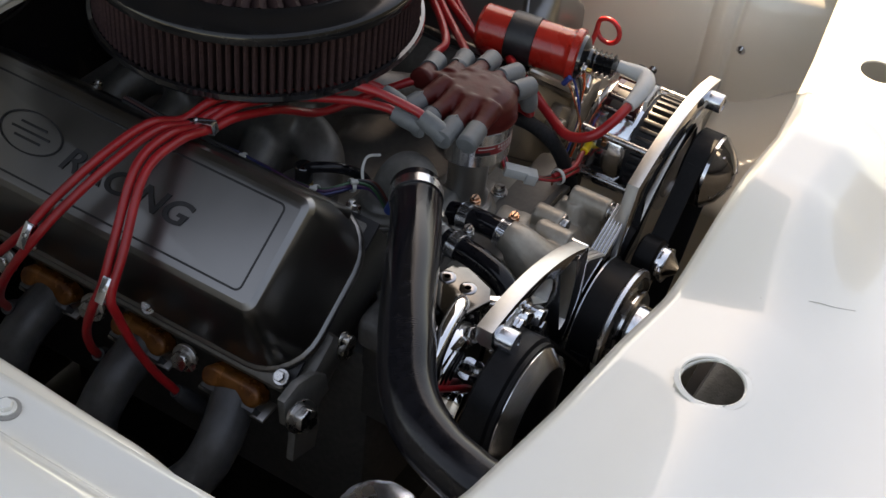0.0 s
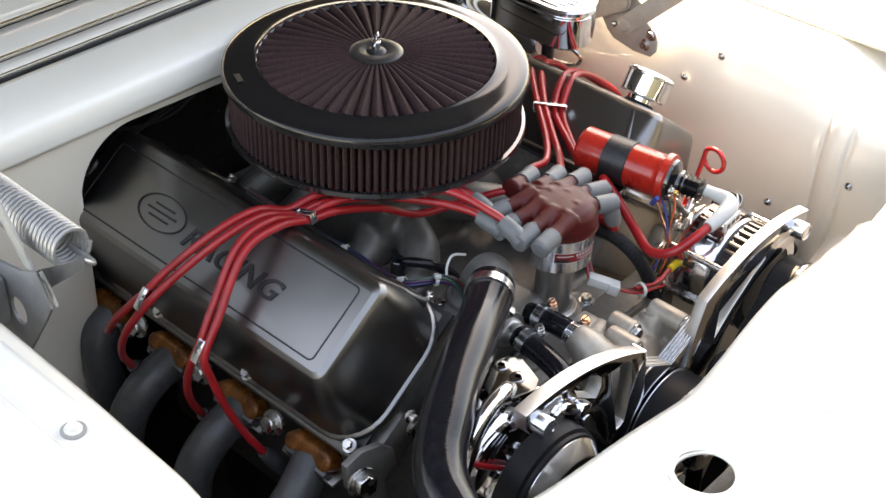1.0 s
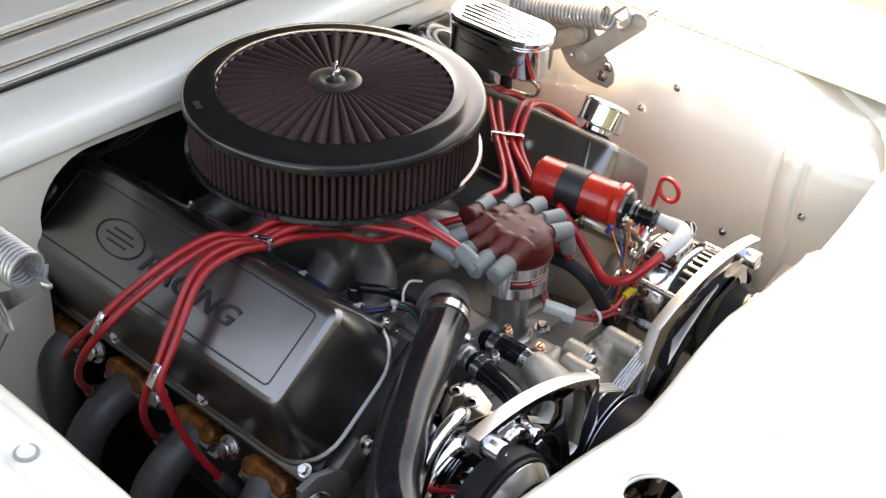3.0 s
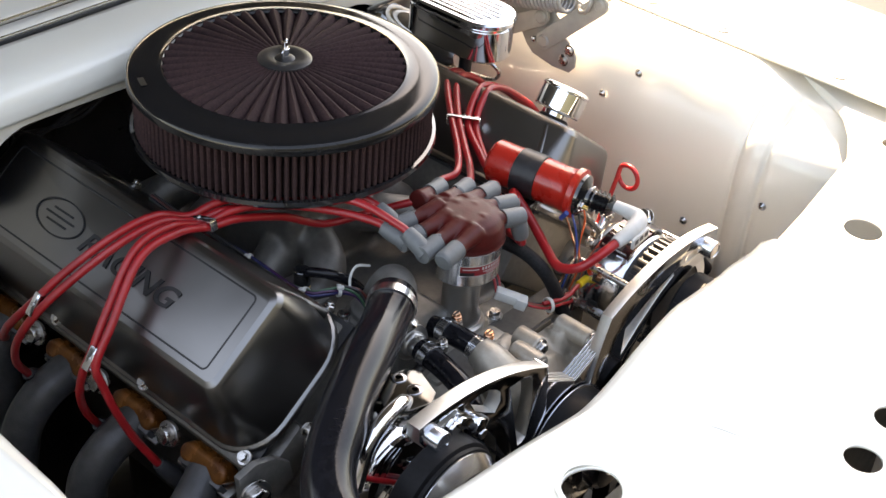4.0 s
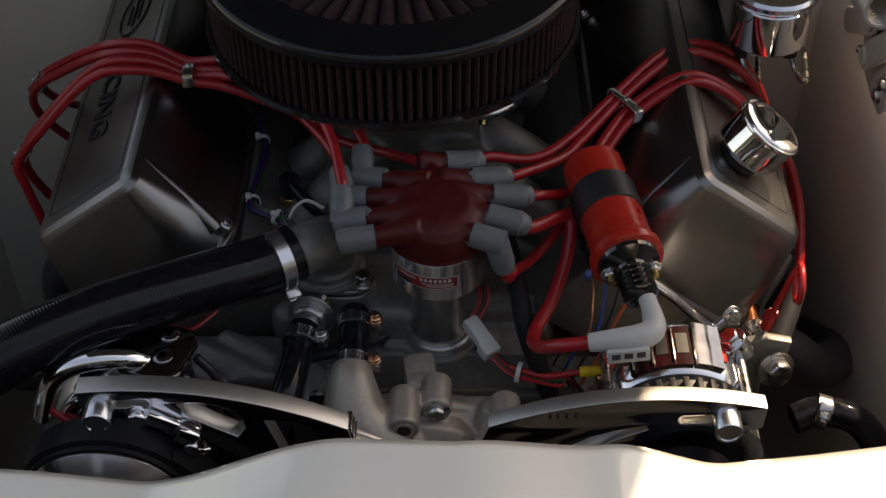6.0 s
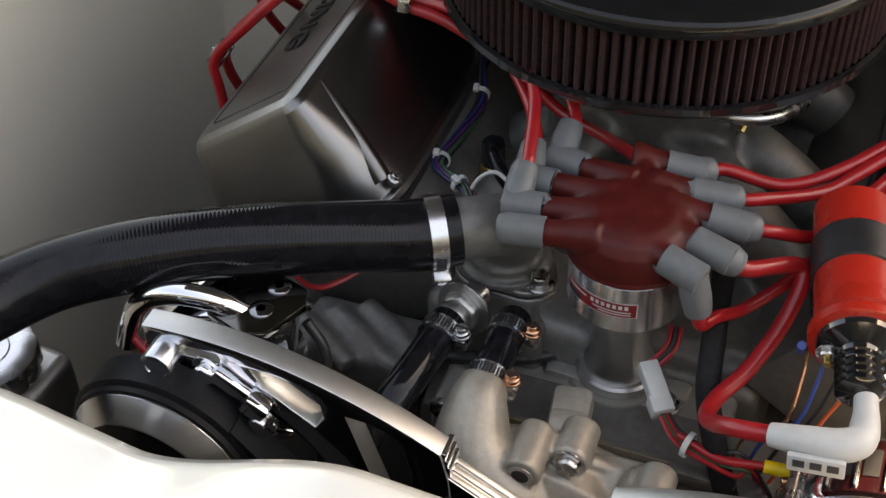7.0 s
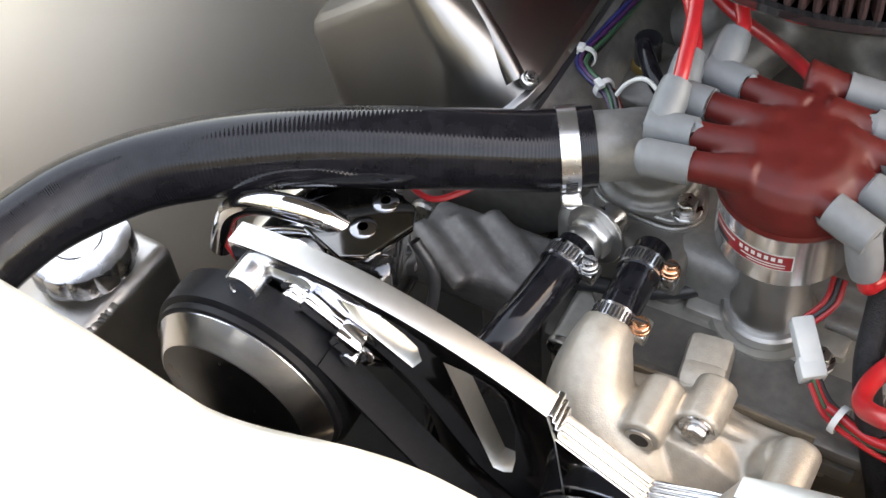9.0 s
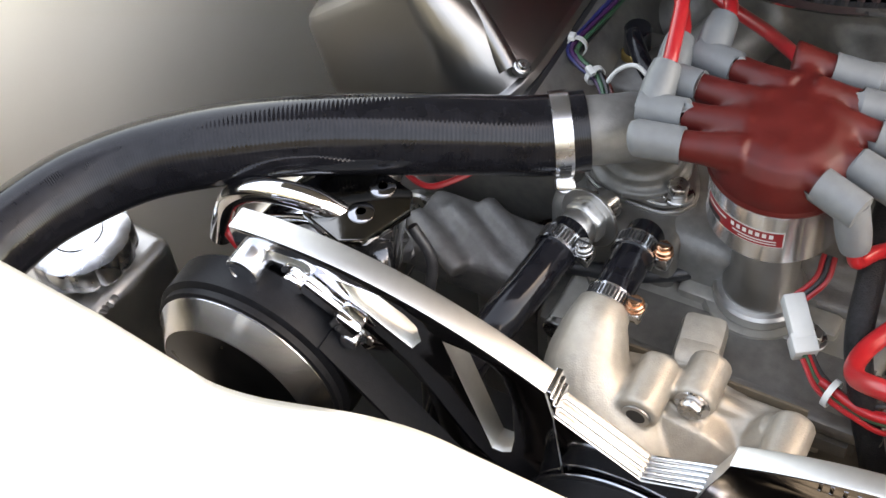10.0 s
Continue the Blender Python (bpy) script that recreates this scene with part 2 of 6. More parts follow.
def prism(outline, depth, bevel=0.0, seg=2):
    """A plate: the (x, z) outline, depth along y from 0 backwards."""
    bm = bmesh.new()
    f = bm.faces.new([bm.verts.new((x, 0, z)) for x, z in outline])
    r = bmesh.ops.extrude_face_region(bm, geom=[f])
    bmesh.ops.translate(bm, verts=[v for v in r["geom"] if isinstance(v, bmesh.types.BMVert)], vec=(0, depth, 0))
    bmesh.ops.recalc_face_normals(bm, faces=bm.faces[:])
    if bevel:
        bmesh.ops.bevel(bm, geom=[e for e in bm.edges if e.calc_face_angle(0) > 0.6], offset=bevel, segments=seg, affect="EDGES")
    return bm


def slab(outline, depth, bevel=0.0, seg=2):
    """A flat plate: the (x, y) outline, depth upwards from 0."""
    bm = prism([(x, -y) for x, y in outline], depth, bevel, seg)
    bmesh.ops.transform(bm, verts=bm.verts[:], matrix=Matrix.Rotation(radians(90), 4, "X"))
    return bm


def smoothstep(a, b, x):
    t = max(0.0, min(1.0, (x - a) / (b - a)))
    return t * t * (3 - 2 * t)


def along(p, q, roll=0.0):
    """A pose at p whose z axis points at q."""
    d = Vector(q) - Vector(p)
    return Matrix.Translation(p) @ d.to_track_quat("Z", "Y").to_matrix().to_4x4() @ pose(0, 0, 0, 0, 0, roll)


def interp(table, x):
    for (a, u), (b, v) in zip(table, table[1:]):
        if x <= b:
            return u + (v - u) * max(0, (x - a) / (b - a))
    return table[-1][1]


def fused(name, bm, mat, parent, voxel=0.004, smooth=6, label="", m=None):
    """A cast part: lumps fused into one skin with softened corners."""
    ob = part(name, bm, mat, parent, label, m)
    r = ob.modifiers.new("fuse", "REMESH")
    r.mode, r.voxel_size, r.use_smooth_shade = "VOXEL", voxel, True
    s = ob.modifiers.new("soften", "SMOOTH")
    s.factor, s.iterations = 0.5, smooth
    return ob


def plate(outer, holes, depth, bevel=0.001):
    """A plate with windows, out of (x, z) outlines, depth along y from 0 backwards."""
    c = bpy.data.curves.new("plate", "CURVE")
    c.dimensions, c.fill_mode, c.extrude, c.bevel_depth, c.bevel_resolution = "2D", "BOTH", depth / 2 - bevel, bevel, 1
    for line in [outer] + holes:
        s = c.splines.new("POLY")
        s.points.add(len(line) - 1)
        for p, (x, z) in zip(s.points, line):
            p.co = (x, z, 0, 1)
        s.use_cyclic_u = True
    ob = bpy.data.objects.new("plate", c)
    scene.collection.objects.link(ob)
    me = bpy.data.meshes.new_from_object(ob.evaluated_get(bpy.context.evaluated_depsgraph_get()))
    bm = bmesh.new()
    bm.from_mesh(me)
    bpy.data.objects.remove(ob)
    bpy.data.curves.remove(c)
    bpy.data.meshes.remove(me)
    bmesh.ops.transform(bm, verts=bm.verts[:], matrix=Matrix.Translation((0, depth / 2, 0)) @ Matrix.Rotation(radians(90), 4, "X"))
    bmesh.ops.remove_doubles(bm, verts=bm.verts[:], dist=1e-5)
    bmesh.ops.recalc_face_normals(bm, faces=bm.faces[:])
    return bm


def lettering(text, size, depth=0.0006, shear=0.0):
    """Raised letters in the xy plane, from x = 0, with their middle at y = 0."""
    c = bpy.data.curves.new("letters", "FONT")
    c.body, c.size, c.extrude, c.shear, c.align_y, c.offset = text, size, depth, shear, "CENTER", size * 0.018
    ob = bpy.data.objects.new("letters", c)
    scene.collection.objects.link(ob)
    me = bpy.data.meshes.new_from_object(ob.evaluated_get(bpy.context.evaluated_depsgraph_get()))
    bm = bmesh.new()
    bm.from_mesh(me)
    bpy.data.objects.remove(ob)
    bpy.data.curves.remove(c)
    bpy.data.meshes.remove(me)
    return bm


def ring2d(rx, ry, w, depth, seg=48):
    """A flat oval band."""
    bm = bmesh.new()
    rings = [[bm.verts.new(((rx - o) * math.cos(2 * math.pi * k / seg), (ry - o) * math.sin(2 * math.pi * k / seg), z)) for k in range(seg)]
             for o, z in ((0, 0), (0, depth), (w, depth), (w, 0))]
    for a, b in zip(rings, rings[1:]):
        for k in range(seg):
            bm.faces.new((a[k], a[(k + 1) % seg], b[(k + 1) % seg], b[k]))
    bmesh.ops.recalc_face_normals(bm, faces=bm.faces[:])
    return bm


def roundrect(x0, z0, x1, z1, r, n=5):
    out = []
    for cx, cz, s in ((x1 - r, z1 - r, 0), (x0 + r, z1 - r, 90), (x0 + r, z0 + r, 180), (x1 - r, z0 + r, 270)):
        for k in range(n + 1):
            t = radians(s + 90 * k / n)
            out.append((cx + r * math.cos(t), cz + r * math.sin(t)))
    return out


def rotated(line, deg, cx, cz):
    c, s = math.cos(radians(deg)), math.sin(radians(deg))
    return [(cx + (x - cx) * c - (z - cz) * s, cz + (x - cx) * s + (z - cz) * c) for x, z in line]


# ---- the setting ----
def ground():
    bm = bmesh.new()
    bmesh.ops.create_grid(bm, x_segments=4, y_segments=4, size=60)
    return tagged(part("ground", bm, TAN, m=pose(0, 0, 0)), "dull grey-brown weathered ground under the car", "ground", kind="structure")


ground()

# front panel over the radiator: white sheet with a raised latch bulge and punched holes
REAR_EDGE = [(-0.66, -0.40), (-0.60, -0.455), (-0.52, -0.505), (-0.44, -0.525), (-0.33, -0.541), (-0.24, -0.549), (-0.16, -0.560), (-0.05, -0.566), (0.05, -0.570), (0.15, -0.558),
             (0.21, -0.545), (0.30, -0.535), (0.46, -0.512), (0.51, -0.487), (0.545, -0.462), (0.570, -0.429), (0.588, -0.395), (0.600, -0.36), (0.612, -0.32), (0.66, -0.30)]
HOLES = [(-0.257, -0.640, 0.026), (-0.031, -0.782, 0.018), (0.040, -0.777, 0.018), (0.113, -0.770, 0.016), (0.296, -0.761, 0.021),
         (0.314, -0.606, 0.022), (0.520, -0.542, 0.014), (0.506, -0.642, 0.013), (0.412, -0.661, 0.040)]
PANEL_Z = 0.817


def panel_height(x, y):
    h = 0.061 * smoothstep(-0.170, -0.015, x) * (1 - 0.32 * smoothstep(0.05, 0.155, x)) * (1 - smoothstep(0.148, 0.24, x)) * (1 - smoothstep(0.62, 0.735, -y))
    crown = 0.024 * (1 - smoothstep(-0.16, 0.0, x)) * math.exp(-((y + 0.65) / 0.07) ** 2)
    rear = interp(REAR_EDGE, x)
    roll = -0.010 * (1 - smoothstep(0.0, 0.018, rear - y)) ** 2
    return PANEL_Z + h + crown + roll


def front_panel():
    nx, ny, front = 260, 72, -0.848
    bm = bmesh.new()
    grid = []
    for i in range(nx + 1):
        x = -0.66 + 1.32 * i / nx
        rear = interp(REAR_EDGE, x)
        grid.append([(x, rear + (front - rear) * j / ny) for j in range(ny + 1)])
    verts = {}

    def vert(i, j):
        if (i, j) not in verts:
            x, y = grid[i][j]
            for hx, hy, r in HOLES:
                d = math.hypot(x - hx, y - hy)
                if 1e-6 < d < r + 0.0042:
                    x, y = hx + (x - hx) * r / d, hy + (y - hy) * r / d
            verts[(i, j)] = bm.verts.new((x, y, panel_height(x, y)))
        return verts[(i, j)]

    for i in range(nx):
        for j in range(ny):
            cx = (grid[i][j][0] + grid[i + 1][j + 1][0]) / 2
            cy = (grid[i][j][1] + grid[i + 1][j + 1][1] + grid[i + 1][j][1] + grid[i][j + 1][1]) / 4
            if any(math.hypot(cx - hx, cy - hy) < r for hx, hy, r in HOLES):
                continue
            bm.faces.new([vert(i, j), vert(i, j + 1), vert(i + 1, j + 1), vert(i + 1, j)])
    for i in range(nx):
        a, b = vert(i, ny), vert(i + 1, ny)
        lo = [bm.verts.new((v.co.x, v.co.y - 0.004, v.co.z - 0.036)) for v in (a, b)]
        bm.faces.new((a, lo[0], lo[1], b))
    bmesh.ops.remove_doubles(bm, verts=bm.verts[:], dist=1e-5)
    bmesh.ops.recalc_face_normals(bm, faces=bm.faces[:])
    if sum(f.normal.z for f in bm.faces) < 0:
        bmesh.ops.reverse_faces(bm, faces=bm.faces[:])
    root = thing("front_panel", "glossy white painted radiator support panel with punched holes", "car panel", kind="structure")
    ob = part("sheet", bm, WHITE, root)
    s = ob.modifiers.new("thick", "SOLIDIFY")
    s.thickness, s.offset = 0.003, -1
    for k in (1, 2):
        hx, hy, r = HOLES[k]
        bm = lathe([(r + 0.0002, -0.0010), (r + 0.0015, 0.0003), (r + 0.0075, 0.0006), (r + 0.0110, -0.0002), (r + 0.0004, -0.0035)], 40, True)
        part("hole_rim", bm, WHITE, root, m=pose(hx, hy, panel_height(hx, hy)))
    for k in (0, 3, 4, 5, 6, 7, 8):
        hx, hy, r = HOLES[k]
        bm = lathe([(r + 0.0002, -0.0004), (r + 0.0014, 0.0005), (r + 0.0055, -0.0004), (r + 0.0006, -0.0035)], 40, True)
        part("hole_rim", bm, WHITE, root, m=pose(hx, hy, panel_height(hx, hy)))
    return root


front_panel()


def sheet_between(rows, name, mat, label, category, thick=0.003, parent=None):
    """A bent sheet through rows of points."""
    bm = bmesh.new()
    vs = [[bm.verts.new(p) for p in row] for row in rows]
    for a, b in zip(vs, vs[1:]):
        for j in range(len(a) - 1):
            bm.faces.new((a[j], a[j + 1], b[j + 1], b[j]))
    bmesh.ops.recalc_face_normals(bm, faces=bm.faces[:])
    ob = part(name, bm, mat, parent)
    if parent is None:
        tagged(ob, label, category, kind="structure")
    s = ob.modifiers.new("thick", "SOLIDIFY")
    s.thickness, s.offset = thick, 0
    return ob


def side_wall(sign, name, label, plan):
    """Inner wing wall: a sheet along the plan, turned outwards into a flange at its top."""
    section = [(0.0, 0.02), (0.0, 0.30), (-0.002, 0.55), (-0.001, 0.68), (0.003, 0.720), (0.013, 0.752), (0.032, 0.784), (0.054, 0.811), (0.066, 0.823), (0.078, 0.829), (0.125, 0.830)]
    if sign < 0:
        section = [(0.0, 0.02), (0.0, 0.30), (-0.001, 0.55), (-0.001, 0.70), (0.0, 0.77), (0.003, 0.806), (0.009, 0.821), (0.020, 0.828), (0.035, 0.8295), (0.08, 0.830)]
    line = spline([(x, y, 0) for x, y in plan], 44)
    sect = [(p.x, p.y) for p in spline([(a, b, 0) for a, b in section], 4)]
    rows = []
    for k, c in enumerate(line):
        # two shallow upright creases near the front corner, added to imitate reflected light streaks
        c.x += (sign > 0) * (0.0035 * math.exp(-((c.y + 0.394) / 0.005) ** 2) + 0.004 * math.exp(-((c.y + 0.355) / 0.006) ** 2) - 0.004 * math.exp(-((c.y + 0.375) / 0.012) ** 2) - 0.0016 * math.exp(-((c.y + 0.352) / 0.0030) ** 2) - 0.0014 * math.exp(-((c.y + 0.388) / 0.0026) ** 2))
        drop = 0.024 * smoothstep(0.30, 0.42, -c.y)
        rows.append([(c.x + sign * o, c.y, z - drop * smoothstep(0.74, 0.81, z)) for o, z in sect])
    return sheet_between(rows, name, CREAM, label, "inner wing")


side_wall(1, "wall_east", "glossy cream-white inner wing with added creases for light streaks", [(0.475, 0.40), (0.472, 0.1), (0.474, -0.15), (0.482, -0.25), (0.484, -0.30), (0.486, -0.35), (0.488, -0.42), (0.505, -0.50), (0.525, -0.60), (0.53, -0.84)])
side_wall(-1, "wall_west", "glossy cream-white inner wing beside the engine", [(-0.540, 0.40), (-0.541, 0.1), (-0.545, -0.15), (-0.549, -0.25), (-0.552, -0.33), (-0.556, -0.42), (-0.560, -0.52), (-0.565, -0.60), (-0.575, -0.84)])


def wing_top(sign, name, label):
    prof = [(0.572, 0.834), (0.60, 0.8345), (0.615, 0.837), (0.622, 0.845), (0.640, 0.858), (0.70, 0.866), (0.78, 0.855), (0.86, 0.80), (0.90, 0.72), (0.92, 0.55), (0.915, 0.30)]
    sect = [(p.x, p.z) for p in spline([(a, 0, b) for a, b in prof], 4)]
    return sheet_between([[(sign * x, y, z) for x, z in sect] for y in np.linspace(0.9, -1.0, 24)], name, WHITE, label, "car wing")


wing_top(1, "wing_east", "glossy white outer wing of the car")
wing_top(-1, "wing_west", "glossy white outer wing of the car")


def firewall():
    root = thing("wall_north", "white firewall with an arched opening over a shaded recess", "firewall", kind="structure")
    outer = [(-0.542, 0.06), (-0.542, 0.842), (0.474, 0.842), (0.474, 0.06), (0.40, 0.06), (0.40, 0.70)]
    arch = [(0.40 - 0.12 + 0.12 * math.cos(radians(a)), 0.70 + 0.115 * math.sin(radians(a))) for a in range(0, 91, 10)]
    arch += [(-0.318 + 0.083 - 0.083 * math.cos(radians(a)), 0.745 + 0.084 * math.sin(radians(a))) for a in range(90, -1, -10)]
    part("face", plate(outer + arch[1:] + [(-0.318, 0.06)], [], 0.006, 0.0015), CREAM, root, m=pose(0, 0.180, 0))
    # folded edge of the opening
    edge = [(x, 0.186, z) for x, z in [(0.40, 0.10)] + arch[::2] + [(-0.318, 0.10)]]
    part("edge_roll", tube(edge, 0.0045, 8, 3), CREAM, root)
    # panel, roof and sides near-black: the recess's shade is put into their colour
    part("recess", box(1.0, 0.01, 0.85, 0, (0, 0.38, 0.43)), RECESS, root, "near-black inner firewall panel with shade put into its colour")
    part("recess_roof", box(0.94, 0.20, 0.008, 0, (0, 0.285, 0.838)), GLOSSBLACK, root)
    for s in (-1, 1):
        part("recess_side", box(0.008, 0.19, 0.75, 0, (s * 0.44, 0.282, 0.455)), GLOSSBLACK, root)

    pipe = thing("firewall_hose", "black hose arched along the firewall recess", "hose")
    part("hose", tube([(-0.30, 0.235, 0.70), (-0.27, 0.235, 0.775), (-0.20, 0.235, 0.800), (-0.05, 0.235, 0.805), (0.12, 0.235, 0.80), (0.22, 0.235, 0.77)], 0.009, 12), BLACK, pipe)
    for k in range(3):
        part("wire", tube([(-0.24 + 0.01 * k, 0.245, 0.795), (-0.20 - 0.01 * k, 0.25, 0.770 - 0.01 * k), (-0.13, 0.245, 0.765 + 0.008 * k), (-0.08, 0.24, 0.79)], 0.0025, 8), BLACK, pipe)


firewall()


COWLPAINT = material("cowl_paint", (0.72, 0.70, 0.66), 0.4, scale=12, vary=0.05, coat=0.5, stain=0.2, tint=(0.40, 0.37, 0.34))


def cowl():
    root = thing("cowl", "white cowl panel with a black seal and bright trim", "cowl", kind="structure")
    prof = [(0.176, 0.838), (0.177, 0.855), (0.186, 0.872), (0.205, 0.880), (0.24, 0.8805), (0.272, 0.880)]
    sect = [(p.x, p.y) for p in spline([(a, b, 0) for a, b in prof], 4)]
    sheet_between([[(x, y, z) for y, z in sect] for x in np.linspace(-0.66, 0.66, 20)], "ledge", WHITE, "", "", parent=root)
    part("seal", tube([(-0.70, 0.276, 0.873), (0, 0.276, 0.873), (0.70, 0.276, 0.873)], 0.006, 10), BLACK, root, "black rubber seal")
    part("seal_trim", box(1.5, 0.003, 0.012, 0.001, (0, 0.2835, 0.8805)), CHROME, root, "bright metal trim strip")
    for name, prof, mat in (("vent_panel", [(0.2855, 0.884), (0.292, 0.886), (0.306, 0.886)], COWLPAINT), ("wiper_panel", [(0.313, 0.886), (0.320, 0.889), (0.350, 0.891), (0.372, 0.890)], COWLPAINT), ("rear_panel", [(0.388, 0.885), (0.395, 0.895), (0.44, 0.900), (0.62, 0.925), (0.90, 1.00)], COWLPAINT)):
        sheet_between([[(x, y, z) for y, z in prof] for x in np.linspace(-0.75, 0.75, 20)], name, mat, "", "", parent=root)
    part("trim", box(1.5, 0.005, 0.007, 0.002, (0, 0.3105, 0.889)), CHROME, root, "bright metal trim strip")
    part("gap", box(1.5, 0.008, 0.004, 0.001, (0, 0.383, 0.887)), BLACK, root)
    part("edge_trim", box(1.5, 0.006, 0.006, 0.002, (0, 0.3775, 0.893)), CHROME, root)


cowl()


def bonnet():
    """The raised bonnet, hinged at the cowl, that shades the engine."""
    bm = box(1.356, 1.50, 0.03, 0.01)
    m = Matrix.Translation((0, 0.60, 0.955)) @ Matrix.Rotation(radians(-50), 4, "X") @ Matrix.Translation((0, -0.75, 0))
    root = thing("bonnet", "raised white bonnet with an added dark underside", "bonnet", m, kind="structure")
    part("skin", bm, WHITE, root)
    # unseen dark lining, added so the metal below reflects less light
    part("lining", box(1.33, 1.47, 0.012, 0.004, (0, 0, -0.022)), LINING, root, "added dark lining that darkens the engine's reflections")


bonnet()


def sky_blocking_wall():
    """A plain dark wall added unseen behind the camera, to block low sky light."""
    blocker_mat = material("sky_blocker", (0.040, 0.046, 0.034), 0.9, scale=3, vary=0.4, bump=0.5, bump_scale=8, stain=0.5, stain_scale=1.2)
    tagged(part("wall_south", box(30, 0.5, 6.4, 0.05, (0, -9.0, 3.2)), blocker_mat), "added tall dark green wall that blocks low sky in front of the car", "wall", kind="structure")


sky_blocking_wall()


def cabin():
    """Plain windscreen, roof and sides that close the car behind the cowl."""
    root = thing("cabin", "white car cabin with a dark windscreen behind the cowl", "car body", kind="structure")
    sheet_between([[(x, y, z) for y, z in ((0.905, 1.002), (1.15, 1.18), (1.42, 1.36))] for x in np.linspace(-0.66, 0.66, 9)], "windscreen", GLOSSBLACK, "", "", 0.006, parent=root)
    sheet_between([[(x, y, z) for y, z in ((1.424, 1.364), (1.60, 1.40), (2.40, 1.40), (2.80, 1.33))] for x in np.linspace(-0.66, 0.66, 9)], "roof", WHITE, "", "", 0.006, parent=root)
    for s in (-1, 1):
        part("side", plate([(0.91, 0.0), (0.91, 0.998), (1.42, 1.355), (1.60, 1.392), (2.40, 1.392), (2.80, 1.322), (2.80, 0.0)], [], 0.02, 0.002), WHITE, root, m=pose(s * 0.68 + 0.01, 0, 0, 0, 0, 90))


cabin()


def corner_mound(s):
    rows = []
    for y in np.linspace(-0.40, -0.66, 14):
        row = []
        for a in np.linspace(0, 1, 12):
            x = 0.36 + 0.14 * a
            row.append((s * x, y, 0.50 + 0.17 * math.sin(a * math.pi / 2) * (0.55 + 0.45 * smoothstep(0.40, 0.56, -y))))
        rows.append(row)
    sheet_between(rows, "lamp_housing", CREAM, "rounded cream lamp housing in the front corner", "car panel")


corner_mound(1)
corner_mound(-1)


def radiator():
    root = thing("radiator", "aluminium radiator under the front panel with a cap", "radiator", pose(0, -0.655, 0.30))
    # core and added shroud black for dark reflections, tank dark for the holes' shade
    part("core", box(0.80, 0.05, 0.40, 0.004, (0, 0, 0.20)), DARK, root, "core coloured black to darken reflections")
    part("fan_shroud", merge(box(0.66, 0.012, 0.40, 0.004, (0, 0.034, 0.19)), lathe([(0.15, 0.0), (0.165, 0.0), (0.165, 0.035), (0.15, 0.035)], 48, True), pose(0, 0.040, 0.17, -90, 0, 0)), DARK, root, "added black fan shroud that darkens reflections")
    part("top_tank", box(0.84, 0.075, 0.075, 0.012, (0, 0, 0.435)), CASTDARK, root, "top tank in dark grey for the shade under the panel")
    part("bottom_tank", box(0.84, 0.075, 0.06, 0.012, (0, 0, -0.03)), SATIN, root)
    part("inlet", rod(0.022, 0.05, seg=24), SATIN, root, m=pose(-0.385, 0.03, 0.438, -90, 0, 0))
    part("leg", box(0.84, 0.03, 0.25, 0.004, (0, 0, -0.18)), DARK, root)
    cap = part("cap", lathe([(0, 0.014), (0.007, 0.014), (0.009, 0.011), (0.018, 0.012), (0.020, 0.016), (0.028, 0.016), (0.031, 0.013), (0.031, 0.002), (0.027, 0.0), (0, 0)], 40), SATIN, root, "pale aluminium filler cap", m=pose(0.412, -0.004, 0.486))
    for a in (20, 200):
        part("ear", box(0.016, 0.014, 0.010, 0.003, (0.033, 0, 0.006)), SATIN, cap, m=pose(0, 0, 0, 0, 0, a))
    part("rivet", rod(0.006, 0.004, seg=16), BRASS, cap, m=pose(0, 0, 0.0125))


radiator()


